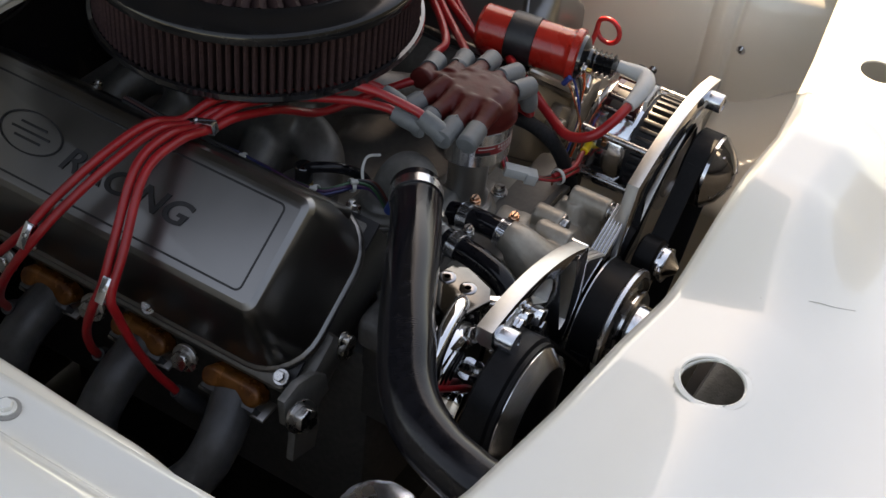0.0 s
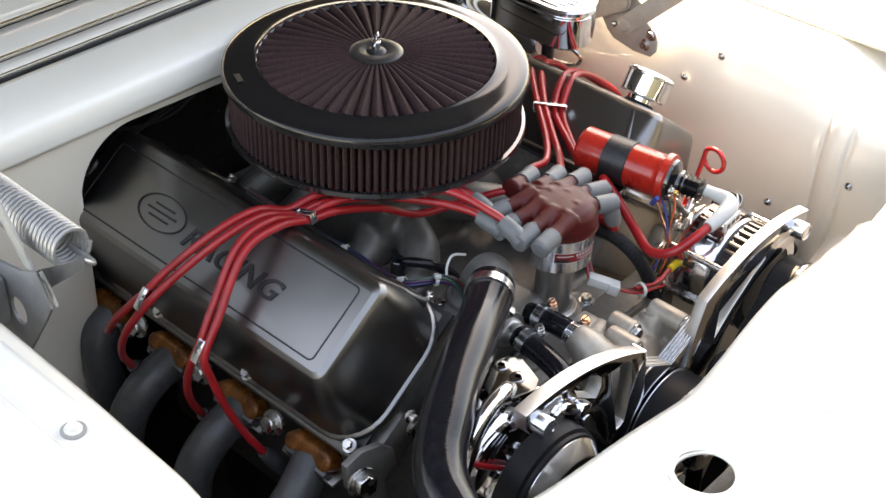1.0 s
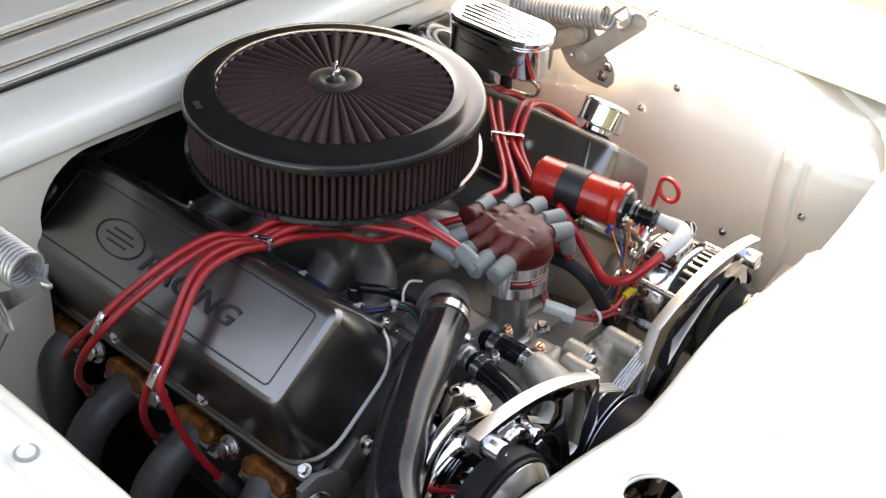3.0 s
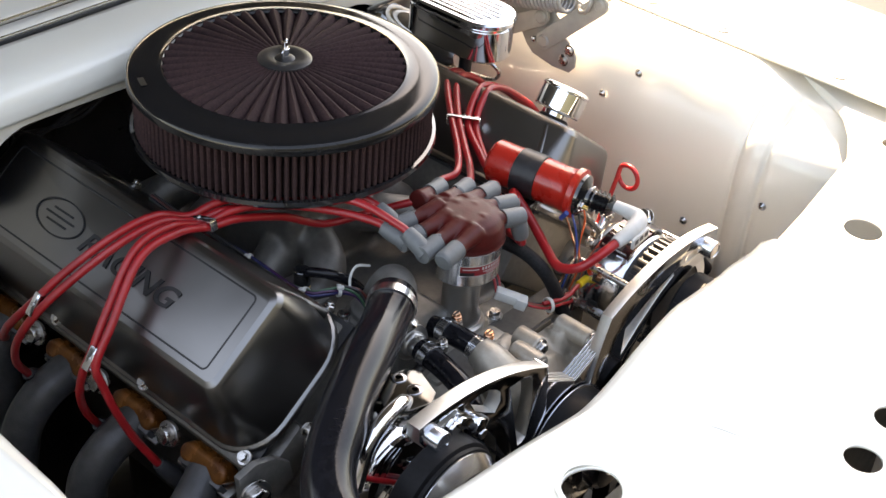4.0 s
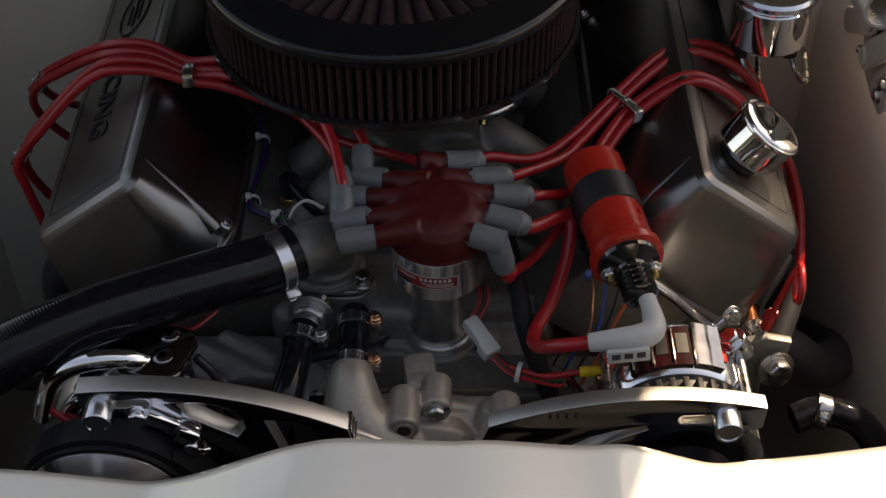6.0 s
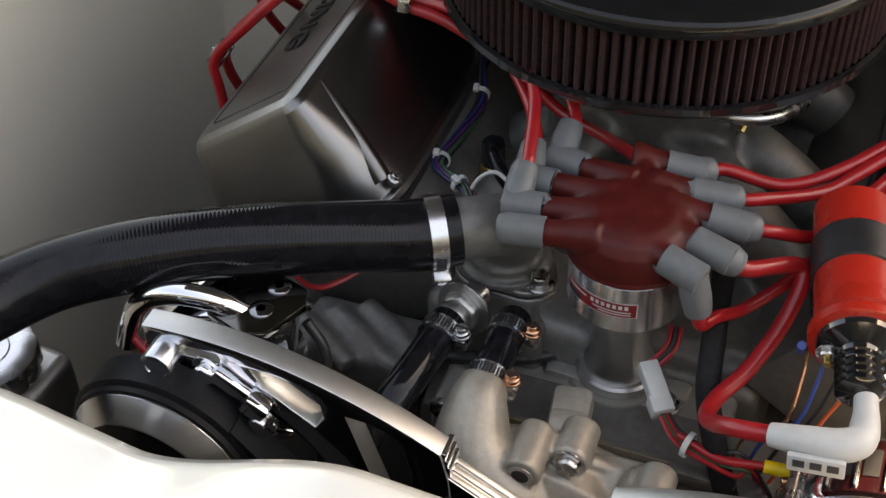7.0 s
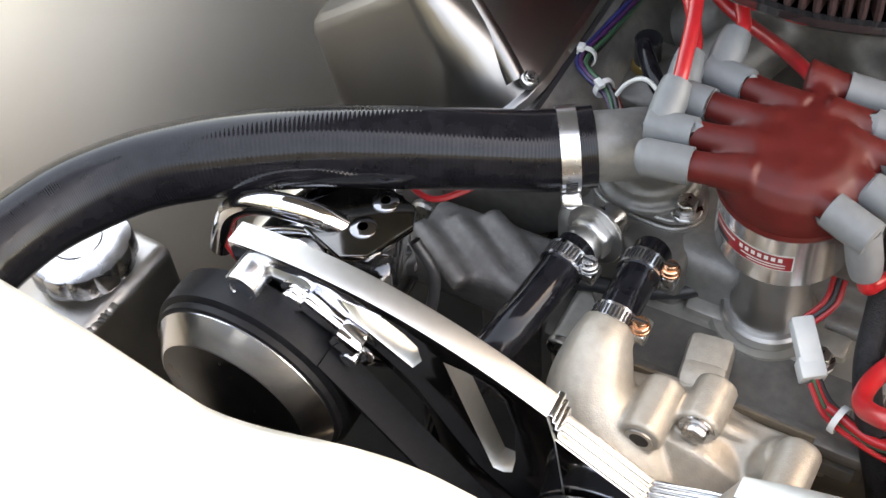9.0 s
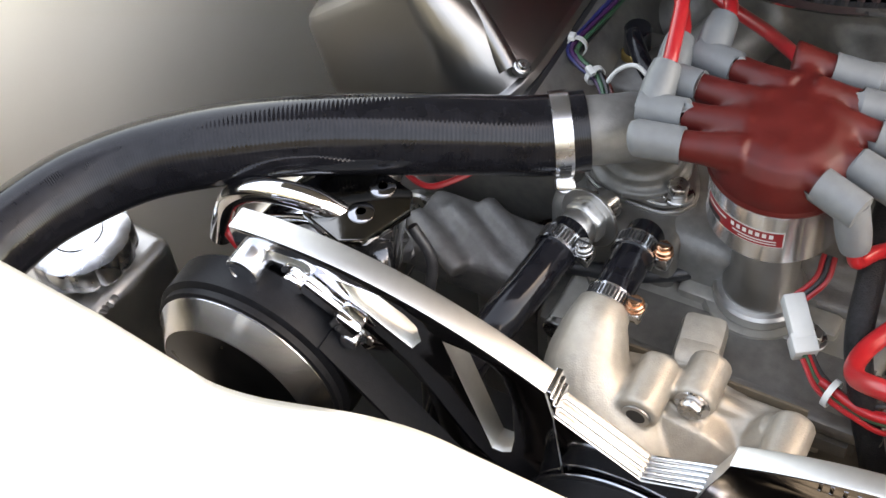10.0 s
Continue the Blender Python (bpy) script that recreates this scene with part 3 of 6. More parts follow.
def front_end():
    root = thing("latch_support", "glossy black latch support bracket with bolts", "bracket", pose(0.0, -0.866, 0.0))
    outline = [(-0.20, 0.778), (-0.05, 0.778), (0.075, 0.782), (0.100, 0.782), (0.108, 0.768), (0.116, 0.742), (0.150, 0.700), (0.21, 0.640), (0.30, 0.560), (0.42, 0.48), (0.42, 0.44), (0.30, 0.515), (0.22, 0.585), (0.150, 0.650), (0.100, 0.705), (0.070, 0.728), (0.030, 0.738), (-0.03, 0.742), (-0.2, 0.744)]
    part("web", plate(outline, [], 0.010, 0.002), LATCHBLACK, root)
    part("rim", tube([(x, 0.0, z) for x, z in outline[4:10]], 0.004, 8, 4), LATCHBLACK, root)
    part("column", box(0.05, 0.02, 0.74, 0.004, (-0.1, 0.012, 0.37)), LATCHBLACK, root)
    for x, z in ((0.082, 0.764), (-0.050, 0.760)):
        b = part("bolt", hexhead(0.0085, 0.008), CHROME, root, m=pose(x, -0.001, z, 90, 0, 0))
        part("washer", lathe([(0, -0.001), (0.013, -0.001), (0.013, 0.0015), (0, 0.0015)], 24), STEEL, b)
    face = thing("grille_panel", "white painted grille support panel with square openings", "car panel", pose(0.0, -0.853, 0.0))
    out = [(-0.60, 0.768), (0.05, 0.764), (0.085, 0.745), (0.20, 0.655), (0.34, 0.585), (0.60, 0.53), (0.60, 0.0), (-0.60, 0.0)]
    holes = [roundrect(x, z, x + 0.050, z + 0.034, 0.003) for x, z in ((0.092, 0.652), (-0.015, 0.700), (-0.14, 0.66), (-0.28, 0.66))]
    part("plate", plate(out, holes, 0.004, 0.001), WHITE, face)
    for x, z in ((0.165, 0.640), (0.315, 0.545), (0.04, 0.655)):
        part("boss", lathe([(0, 0), (0.016, 0), (0.015, 0.003), (0.009, 0.004), (0.009, 0.001), (0, 0.001)], 28), WHITE, face, m=pose(x, 0, z, 90, 0, 0))
    side = thing("radiator_side_plate", "grey painted side plate behind the latch support", "car panel", pose(0.0, -0.838, 0.0))
    part("plate", plate([(0.09, 0.776), (0.34, 0.776), (0.22, 0.60), (0.09, 0.60)], [], 0.004, 0.001), GREYPAINT, side)
    part("leg", box(0.04, 0.004, 0.62, 0.001, (0.15, 0.006, 0.31)), GREYPAINT, side)
    beam = thing("cross_beam", "dark brown painted cross beam in front of the radiator", "beam", pose(0.0, -0.846, 0.0))
    brown = material("beam_brown", (0.045, 0.028, 0.026), 0.4, scale=40, vary=0.2, coat=0.3)
    part("rail", plate([(0.19, 0.60), (0.245, 0.60), (0.40, 0.776), (0.33, 0.776)], [], 0.006, 0.002), brown, beam)
    part("foot", box(0.05, 0.006, 0.61, 0.001, (0.22, 0.006, 0.305)), brown, beam)


front_end()


def wing_bolt(x, y, z, s):
    root = thing("wing_bolt", "domed bolt on the painted wing flange", "bolt", pose(x, y, z), group="wing flange bolts")
    part("washer", lathe([(0, 0), (0.0115, 0), (0.0115, 0.0016), (0.009, 0.0022), (0, 0.0022)], 24), GREYPAINT, root)
    part("head", hexhead(0.0062, 0.006), WHITE, root, m=pose(0, 0, 0.002))


for y in (-0.05, -0.216, -0.38):
    wing_bolt(-0.597, y, 0.8362, -1)
for y in (-0.02, -0.12, -0.24, -0.42):
    wing_bolt(0.60, y, 0.8362, 1)


def wall_screw(y, z):
    root = thing("wall_screw", "small dark screw in the inner wing", "screw", pose(0.4755 - 0.02 * (y + 0.14), y, z, 0, -90, 0), group="inner wing screws")
    part("head", lathe([(0, 0.004), (0.002, 0.004), (0.0045, 0.002), (0.006, 0), (0, 0)], 16), STEEL, root)


for y, z in ((-0.138, 0.738), (-0.409, 0.676), (-0.19, 0.79), (-0.30, 0.60)):
    wall_screw(y, z)


def bar_outline(a, b, w, n=7):
    """A flat link with rounded ends from a to b."""
    d = Vector((b[0] - a[0], b[1] - a[1])).normalized()
    t0 = math.atan2(d.y, d.x)
    return [(b[0] + w * math.cos(t0 - math.pi / 2 + math.pi * k / n), b[1] + w * math.sin(t0 - math.pi / 2 + math.pi * k / n)) for k in range(n + 1)] + \
           [(a[0] + w * math.cos(t0 + math.pi / 2 + math.pi * k / n), a[1] + w * math.sin(t0 + math.pi / 2 + math.pi * k / n)) for k in range(n + 1)]


def hinge_left():
    """Bonnet hinge: a pressed plate on the wing, a strip link, and a coil spring hooked to the plate's ear."""
    root = thing("bonnet_hinge", "grey painted bonnet hinge with a large coil spring", "hinge", pose(-0.46, 0.0, 0), group="bonnet hinges")
    lie = pose(-0.040, 0, 0, 0, 0, 90)
    pressed = [(0.125, 0.826), (0.047, 0.832), (0.004, 0.841), (-0.023, 0.853), (-0.034, 0.838), (-0.043, 0.820), (-0.030, 0.798), (0.012, 0.735), (0.019, 0.728), (0.027, 0.727), (0.072, 0.739), (0.125, 0.745)]
    oval = [(0.020 + 0.0135 * math.cos(t) - 0.006 * math.sin(t), 0.783 + 0.006 * math.cos(t) + 0.017 * math.sin(t)) for t in np.linspace(0, 2 * math.pi, 18, endpoint=False)]
    plate_part = part("pressed_plate", plate(pressed, [oval], 0.004, 0.001), HINGEGREY, root, "dark grey pressed plate", m=lie)
    part("turned_edge", tube([(-0.037, -0.024, 0.852), (-0.036, -0.034, 0.837), (-0.036, -0.043, 0.819)], 0.0022, 8), GREYPAINT, plate_part, m=lie.inverted())
    for y, z in ((-0.015, 0.811), (0.058, 0.776)):
        part("plate_bolt", merge(rod(0.0085, 0.003, 0.001, 18), hexhead(0.0058, 0.006)), STEEL, plate_part, m=lie.inverted() @ pose(-0.039, y, z, 0, 90, 0))
    part("foot", box(0.036, 0.085, 0.060, 0.006), HINGEGREY, plate_part, m=lie.inverted() @ pose(-0.062, 0.075, 0.790))
    # strip link over the plate, and the ear that carries the spring's hook
    part("strip_link", plate(bar_outline((0.062, 0.936), (-0.012, 0.832), 0.0065), [], 0.004, 0.001), GREYPAINT, root, m=pose(-0.034, 0, 0, 0, 0, 90))
    part("link_pivot", rod(0.007, 0.008, 0.002, 18), STEEL, root, m=pose(-0.034, -0.010, 0.835, 0, 90, 0))
    ear = bmesh.new()
    rows = [((-0.040, -0.030, 0.856), (-0.040, -0.046, 0.832)), ((-0.034, -0.020, 0.852), (-0.036, -0.030, 0.832)), ((-0.024, -0.022, 0.850), (-0.026, -0.026, 0.830)), ((-0.016, -0.046, 0.864), (-0.016, -0.046, 0.848)), ((-0.014, -0.070, 0.883), (-0.014, -0.068, 0.870))]
    quads = [[ear.verts.new(p) for p in r] for r in rows]
    for a, b in zip(quads, quads[1:]):
        ear.faces.new((a[0], b[0], b[1], a[1]))
    bmesh.ops.solidify(ear, geom=ear.faces[:], thickness=0.003)
    part("spring_ear", ear, HINGEGREY, root)
    turns, n = 28, 14
    pts = [(0.0205 * math.cos(2 * math.pi * k / n), 0.150 - 0.177 * k / (turns * n), 0.862 + 0.0205 * math.sin(2 * math.pi * k / n)) for k in range(turns * n + 1)]
    part("spring", tube(pts, 0.0027, 8, 1), SPRING, root, "grey coil spring")
    part("hook", tube([(0.019, -0.020, 0.852), (0.012, -0.002, 0.849), (0.010, -0.014, 0.850), (0.009, -0.034, 0.853), (0.006, -0.052, 0.857), (-0.003, -0.064, 0.866), (-0.012, -0.064, 0.874)], 0.0028, 8), SPRING, root)


hinge_left()


def hinge_right():
    root = thing("bonnet_hinge", "grey pressed steel bonnet hinge with two links and a coil spring", "hinge", pose(0.46, 0, 0), group="bonnet hinges")
    turn = pose(0, 0, 0, 0, 0, 90)
    foot = [(0.030, 0.800), (0.001, 0.787), (-0.010, 0.772), (-0.022, 0.762), (-0.058, 0.755), (-0.086, 0.756), (-0.094, 0.766), (-0.094, 0.780), (-0.088, 0.793), (-0.074, 0.803), (-0.068, 0.815), (-0.094, 0.832), (-0.106, 0.850), (-0.104, 0.862), (-0.08, 0.868), (-0.02, 0.860), (0.03, 0.84)]
    hole = [(-0.066 + 0.016 * math.cos(t), 0.840 + 0.012 * math.sin(t)) for t in np.linspace(0, 2 * math.pi, 18, endpoint=False)]
    part("base_plate", plate(foot, [hole], 0.004, 0.0012), GREYPAINT, root, m=pose(0.004, 0, 0) @ turn)
    part("lower_link", plate(bar_outline((0.030, 0.785), (-0.036, 0.827), 0.012), [], 0.004, 0.001), GREYPAINT, root, m=pose(-0.006, 0, 0) @ turn)
    part("upper_link", plate(bar_outline((-0.046, 0.794), (-0.130, 0.878), 0.0125), [], 0.005, 0.001), GREYPAINT, root, m=pose(-0.007, 0, 0) @ turn)
    part("link_flange", box(0.022, 0.004, 0.032, 0.001), GREYPAINT, root, m=pose(0.008, -0.140, 0.889, 45, 0, 0))
    for y, z, r in ((-0.036, 0.827, 0.0095), (-0.046, 0.794, 0.0095), (-0.130, 0.878, 0.0085), (-0.028, 0.790, 0.004)):
        p = part("pivot", lathe([(0, 0), (r, 0), (r, 0.004), (r - 0.002, 0.006), (0, 0.0065)], 20), STEEL if r < 0.005 else GREYPAINT, root, m=pose(-0.009, y, z, 0, -90, 0))
    for y, z in ((-0.076, 0.771), (-0.084, 0.789)):
        part("mount_bolt", hexhead(0.0065, 0.006), STEEL, root, m=pose(0.001, y, z, 0, -90, 0))
    a, b = Vector((-0.018, 0.075, 0.834)), Vector((-0.018, -0.083, 0.871))
    d = (b - a).normalized()
    side = Vector((1, 0, 0))
    up = d.cross(side)
    pts = []
    turns, n = 24, 14
    for k in range(turns * n + 1):
        t = 2 * math.pi * k / n
        pts.append(a + (b - a) * (k / (turns * n)) + side * 0.0165 * math.cos(t) + up * 0.0165 * math.sin(t))
    part("spring", tube(pts, 0.0029, 8, 1), SPRING, root, "pale grey coil spring")
    part("hook", tube([(-0.018 + 0.0165, -0.083, 0.871), (0.0, -0.094, 0.882), (-0.006, -0.106, 0.892), (-0.016, -0.118, 0.884), (-0.020, -0.116, 0.868), (-0.016, -0.104, 0.861), (-0.010, -0.096, 0.866)], 0.0032, 8, 6), SPRING, root)


hinge_right()


def master_cylinder():
    root = thing("master_cylinder", "chrome brake master cylinder with a ribbed lid", "brake part", pose(0.36, 0.035, 0.795))

    def oval(l, w, z0, z1, b):
        bm = bmesh.new()
        rings = []
        for o, z in ((b, z0), (0, z0 + b), (0, z1 - b), (b, z1)):
            ring = []
            for cy, a0 in ((l / 2 - w / 2, 0), (-l / 2 + w / 2, 180)):
                for k in range(13):
                    a = radians(a0 + 15 * k)
                    ring.append(bm.verts.new(((w / 2 - o) * math.cos(a), cy + (w / 2 - o) * math.sin(a), z)))
            rings.append(ring)
        for p, q in zip(rings, rings[1:]):
            for k in range(len(p)):
                bm.faces.new((p[k], p[(k + 1) % len(p)], q[(k + 1) % len(p)], q[k]))
        bm.faces.new(rings[0][::-1])
        bm.faces.new(rings[-1])
        return bm

    part("reservoir", oval(0.165, 0.078, -0.004, 0.046, 0.004), CHROME, root)
    lid = part("lid", oval(0.172, 0.086, 0.046, 0.057, 0.003), POLISHED, root, "ribbed polished lid")
    for k in range(-3, 4):
        part("rib", box(0.005, 0.135 - 0.012 * abs(k), 0.003, 0.001, (k * 0.010, 0, 0.0575)), POLISHED, lid)
    part("bore", lathe([(0, 0), (0.026, 0), (0.026, 0.14), (0.02, 0.15), (0, 0.15)], 28), CHROME, root, m=pose(0, 0.142, -0.02, 90, 0, 0))
    part("flange", box(0.09, 0.012, 0.06, 0.006, (0, 0.136, -0.02)), GLOSSBLACK, root)
    for x in (-0.02, 0.03):
        part("pipe_fitting", rod(0.009, 0.03, seg=12), BLACK, root, m=pose(x, -0.03, -0.035))
        part("bleed_pipe", tube([(x, -0.03, -0.03), (x + 0.01, -0.045, -0.05), (x + 0.03, -0.01, -0.08), (x + 0.05, 0.1, -0.1)], 0.003, 8), STEEL, root)


master_cylinder()

# ---- the engine ----
CX = 0.02


def cover_frame(sign):
    """Pose of a rocker cover: x runs from the outer edge up to the inner one, z stands out of the bank, y is the car's."""
    o = Vector((CX + sign * 0.325, 0, 0.612))
    u = Vector((-sign * 0.80, 0, 0.60))
    n = Vector((sign * 0.60, 0, 0.80))
    return Matrix(((u.x, 0, n.x, o.x), (0, 1, 0, 0), (u.z, 0, n.z, o.z), (0, 0, 0, 1)))


def rocker_cover(sign, label):
    root = thing("rocker_cover", label, "rocker cover", group="rocker covers")
    F = cover_frame(sign)
    y0, y1 = -0.252, 0.245
    bm = bmesh.new()
    levels = [(0.010, 0.199, y0 - 0.011, y1, -0.004, 0.060), (0.010, 0.199, y0 - 0.011, y1, 0.001, 0.060), (0.011, 0.198, y0 - 0.010, y1 - 0.002, 0.0025, 0.059), (0.015, 0.196, y0 - 0.006, y1 - 0.009, 0.0045, 0.055),
              (0.019, 0.194, y0 - 0.004, y1 - 0.012, 0.014, 0.051), (0.029, 0.189, y0 + 0.005, y1 - 0.016, 0.050, 0.032), (0.050, 0.178, y0 + 0.016, y1 - 0.026, 0.098, 0.015),
              (0.054, 0.174, y0 + 0.020, y1 - 0.030, 0.104, 0.012), (0.060, 0.167, y0 + 0.026, y1 - 0.036, 0.107, 0.008)]
    rings = []
    for a, b, c, d, z, r in levels:
        ring = []
        for cx, cy, s in ((b - r, d - r, 0), (a + r, d - r, 90), (a + r, c + r, 180), (b - r, c + r, 270)):
            for k in range(8):
                t = radians(s + 90 * k / 7)
                ring.append(bm.verts.new((cx + r * math.cos(t), cy + r * math.sin(t), z)))
        rings.append(ring)
    for a, b in zip(rings, rings[1:]):
        for k in range(len(a)):
            bm.faces.new((a[k], a[(k + 1) % len(a)], b[(k + 1) % len(a)], b[k]))
    bm.faces.new(rings[-1])
    bmesh.ops.recalc_face_normals(bm, faces=bm.faces[:])
    bmesh.ops.transform(bm, verts=bm.verts[:], matrix=F)
    body = part("body", bm, COVER, root)
    bv = body.modifiers.new("soft", "BEVEL")
    bv.width, bv.segments, bv.limit_method, bv.angle_limit = 0.0022, 3, "ANGLE", radians(22)
    # outline painted round the flat top, and a cast rail down the inner slope
    top = 0.1074
    ya, yb, xa, xb, w = y0 + 0.040, y1 - 0.050, 0.067, 0.160, 0.0016
    bm = plate(roundrect(ya, xa, yb, xb, 0.007), [roundrect(ya + w, xa + w, yb - w, xb - w, 0.0056)], 0.0012, 0.0003)
    to_top = F @ Matrix(((0, 0, 1, 0), (1, 0, 0, 0), (0, -1, 0, top), (0, 0, 0, 1)))
    part("outline", bm, INK, body, "thin black outline", m=to_top)
    for ya, yb in ((-0.197, -0.226), (0.105, 0.105)):
        rail = tube([(0.1715, ya, 0.095), (0.1785, (ya * 2 + yb) / 3, 0.068), (0.1850, (ya + yb * 2) / 3, 0.040), (0.1900, yb, 0.014)], 0.0075, 14, 6)
        part("rail", rail, COVER, body, m=F)
        part("rail_bolt", merge(rod(0.0062, 0.006, 0.001, 18), hexhead(0.0044, 0.009)), STEEL, body, m=F @ pose(0.1975, yb, 0.010, 0, 62, 0))
    # hold-down bolts on the flange
    for y in (y0 + 0.018, -0.08, 0.08, y1 - 0.018):
        part("bolt", hexhead(0.0062, 0.009), STEEL, root, m=F @ pose(0.0175, y if y > y0 + 0.02 else y - 0.012, 0.0045))
    part("gasket", merge(box(0.188, 0.495, 0.004, 0.0, (0.104, -0.008, -0.007)), bmesh.new()), BLACK, root, m=F)
    if sign < 0:
        part("plug", lathe([(0, 0), (0.017, 0), (0.018, 0.004), (0.014, 0.010), (0.006, 0.012), (0, 0.012)], 28), GLOSSBLACK, root, "black rubber plug", m=F @ pose(0.113, y1 - 0.030, 0.104, -30, 0, 0))
        # badge and word, reading from the back to the front of the car
        face = F @ pose(0, 0, top + 0.0003, 0, 0, -90)
        badge = part("badge", ring2d(0.040, 0.0215, 0.0016, 0.0012), INK, body, "plain black oval badge outline", m=F @ pose(0.1135, 0.076, top, 0, 0, -90))
        for y, l in ((0.0075, 0.034), (0.0, 0.050), (-0.0075, 0.034)):
            part("badge_bar", box(l, 0.0026, 0.0012, 0.0004, (0, 0, 0.0006)), INK, badge, m=pose(0, y, 0))
        bm = lettering("RACING", 0.0345, 0.0006, 0.28)
        xs = [v.co.x for v in bm.verts]
        k = 0.158 / (max(xs) - min(xs))
        bmesh.ops.transform(bm, verts=bm.verts[:], matrix=Matrix.Diagonal((k, 1.0, 1, 1)))
        part("lettering", bm, INK, body, "black word on the cover", m=F @ pose(0.1065, 0.030, top + 0.0006, 0, 0, -90), smooth=False)
    return root


rocker_cover(-1, "brushed aluminium rocker cover with black outline and lettering")
rocker_cover(1, "brushed aluminium rocker cover with a chrome filler cap")


def breather():
    F = cover_frame(1)
    root = thing("filler_cap", "chrome push-in breather cap on the rocker cover", "filler cap", Matrix.Translation(F @ Vector((0.125, -0.172, 0.106))) @ pose(0, 0, 0, 0, 34, 0))
    part("grommet", lathe([(0, 0), (0.020, 0), (0.021, 0.004), (0.017, 0.008), (0, 0.008)], 28), BLACK, root)
    part("cap", lathe([(0, 0.006), (0.018, 0.006), (0.018, 0.0125), (0.0185, 0.013), (0.029, 0.013), (0.0305, 0.0135), (0.0315, 0.015), (0.0315, 0.0165), (0.0315, 0.044), (0.0315, 0.0455), (0.0305, 0.0475), (0.029, 0.0485), (0.020, 0.0495), (0, 0.050)], 56), CHROME, root)
    part("rim", lathe([(0.0313, 0.041), (0.0325, 0.0418), (0.033, 0.0435), (0.0325, 0.0452), (0.0313, 0.046)], 56), CHROME, root)


breather()


def air_cleaner():
    root = thing("air_cleaner", "round black air cleaner with a dark pleated filter top", "air filter", pose(-0.006, 0.0, 0.814))
    R, h = 0.180, 0.080
    n = 125
    bm = bmesh.new()
    rings = []
    for z in np.linspace(0.006, h - 0.010, 5):
        rings.append([bm.verts.new(((R - 0.003 - q) * math.cos(math.pi * k / (2 * n)), (R - 0.003 - q) * math.sin(math.pi * k / (2 * n)), z))
                      for k in range(4 * n) for q in [(0.0, 0.0018, 0.013, 0.0018)[k % 4]]])
    m4 = 4 * n
    for a, b in zip(rings, rings[1:]):
        for k in range(m4):
            bm.faces.new((a[k], a[(k + 1) % m4], b[(k + 1) % m4], b[k]))
    part("filter_element", bm, FILTER, root, "dark mauve pleated cotton side")
    bm = lathe([(0.139, h + 0.001), (0.1405, h + 0.0035), (0.143, h + 0.0045), (0.1455, h + 0.0035), (0.147, h + 0.0025), (0.158, h + 0.0022), (0.170, h + 0.0012), (R - 0.0010, h - 0.0003), (R + 0.0024, h - 0.003), (R + 0.0034, h - 0.007), (R + 0.0034, h - 0.013), (R - 0.002, h - 0.013), (0.15, h - 0.006)], 96, True)
    part("lid_ring", bm, LIDBLACK, root, "glossy black lid ring")
    n = 48
    bm = bmesh.new()
    rings = []
    for q in (0.029, 0.05, 0.075, 0.10, 0.125, 0.142):
        f = (q - 0.029) / 0.113
        amp = 0.0012 + 0.0042 * f
        base = h + 0.010 - 0.008 * f ** 1.5
        rings.append([bm.verts.new((q * math.cos(math.pi * k / (2 * n)), q * math.sin(math.pi * k / (2 * n)), base + amp * (1, 0.55, -1, 0.55)[k % 4] - 0.002)) for k in range(4 * n)])
    m4 = 4 * n
    for a, b in zip(rings, rings[1:]):
        for k in range(m4):
            bm.faces.new((a[k], a[(k + 1) % m4], b[(k + 1) % m4], b[k]))
    part("filter_top", bm, FILTER, root, "dark pleated cotton top")
    part("hub", lathe([(0, h + 0.0135), (0.007, h + 0.0135), (0.012, h + 0.010), (0.019, h + 0.0125), (0.028, h + 0.0125), (0.032, h + 0.010), (0.032, h + 0.002), (0, h + 0.001)], 40), BLACK, root, "matt black centre disc")
    bm = rod(0.0052, 0.012, seg=14)
    merge(bm, rod(0.003, 0.020, seg=10))
    for s in (-1, 1):
        merge(bm, box(0.012, 0.0035, 0.014, 0.0016), pose(s * 0.0105, 0, 0.011, 0, s * 28, 0))
    part("wing_nut", bm, CHROME, root, "chrome wing nut", m=pose(0, 0, h + 0.011, 0, 0, 35))
    part("base", lathe([(R - 0.002, 0.008), (R + 0.002, 0.007), (R + 0.003, 0.002), (R, -0.002), (0.15, -0.004), (0.11, -0.016), (0.07, -0.022), (0.066, -0.03), (0.066, -0.06), (0, -0.06), (0, 0.004), (R - 0.012, 0.006)], 96), GLOSSBLACK, root, "black drop base")
    part("lid_mark", box(0.022, 0.007, 0.0006, 0.0), INK, root, m=pose(-0.150, 0.074, h + 0.0022, 0, 4, 64))
    return root


air_cleaner()


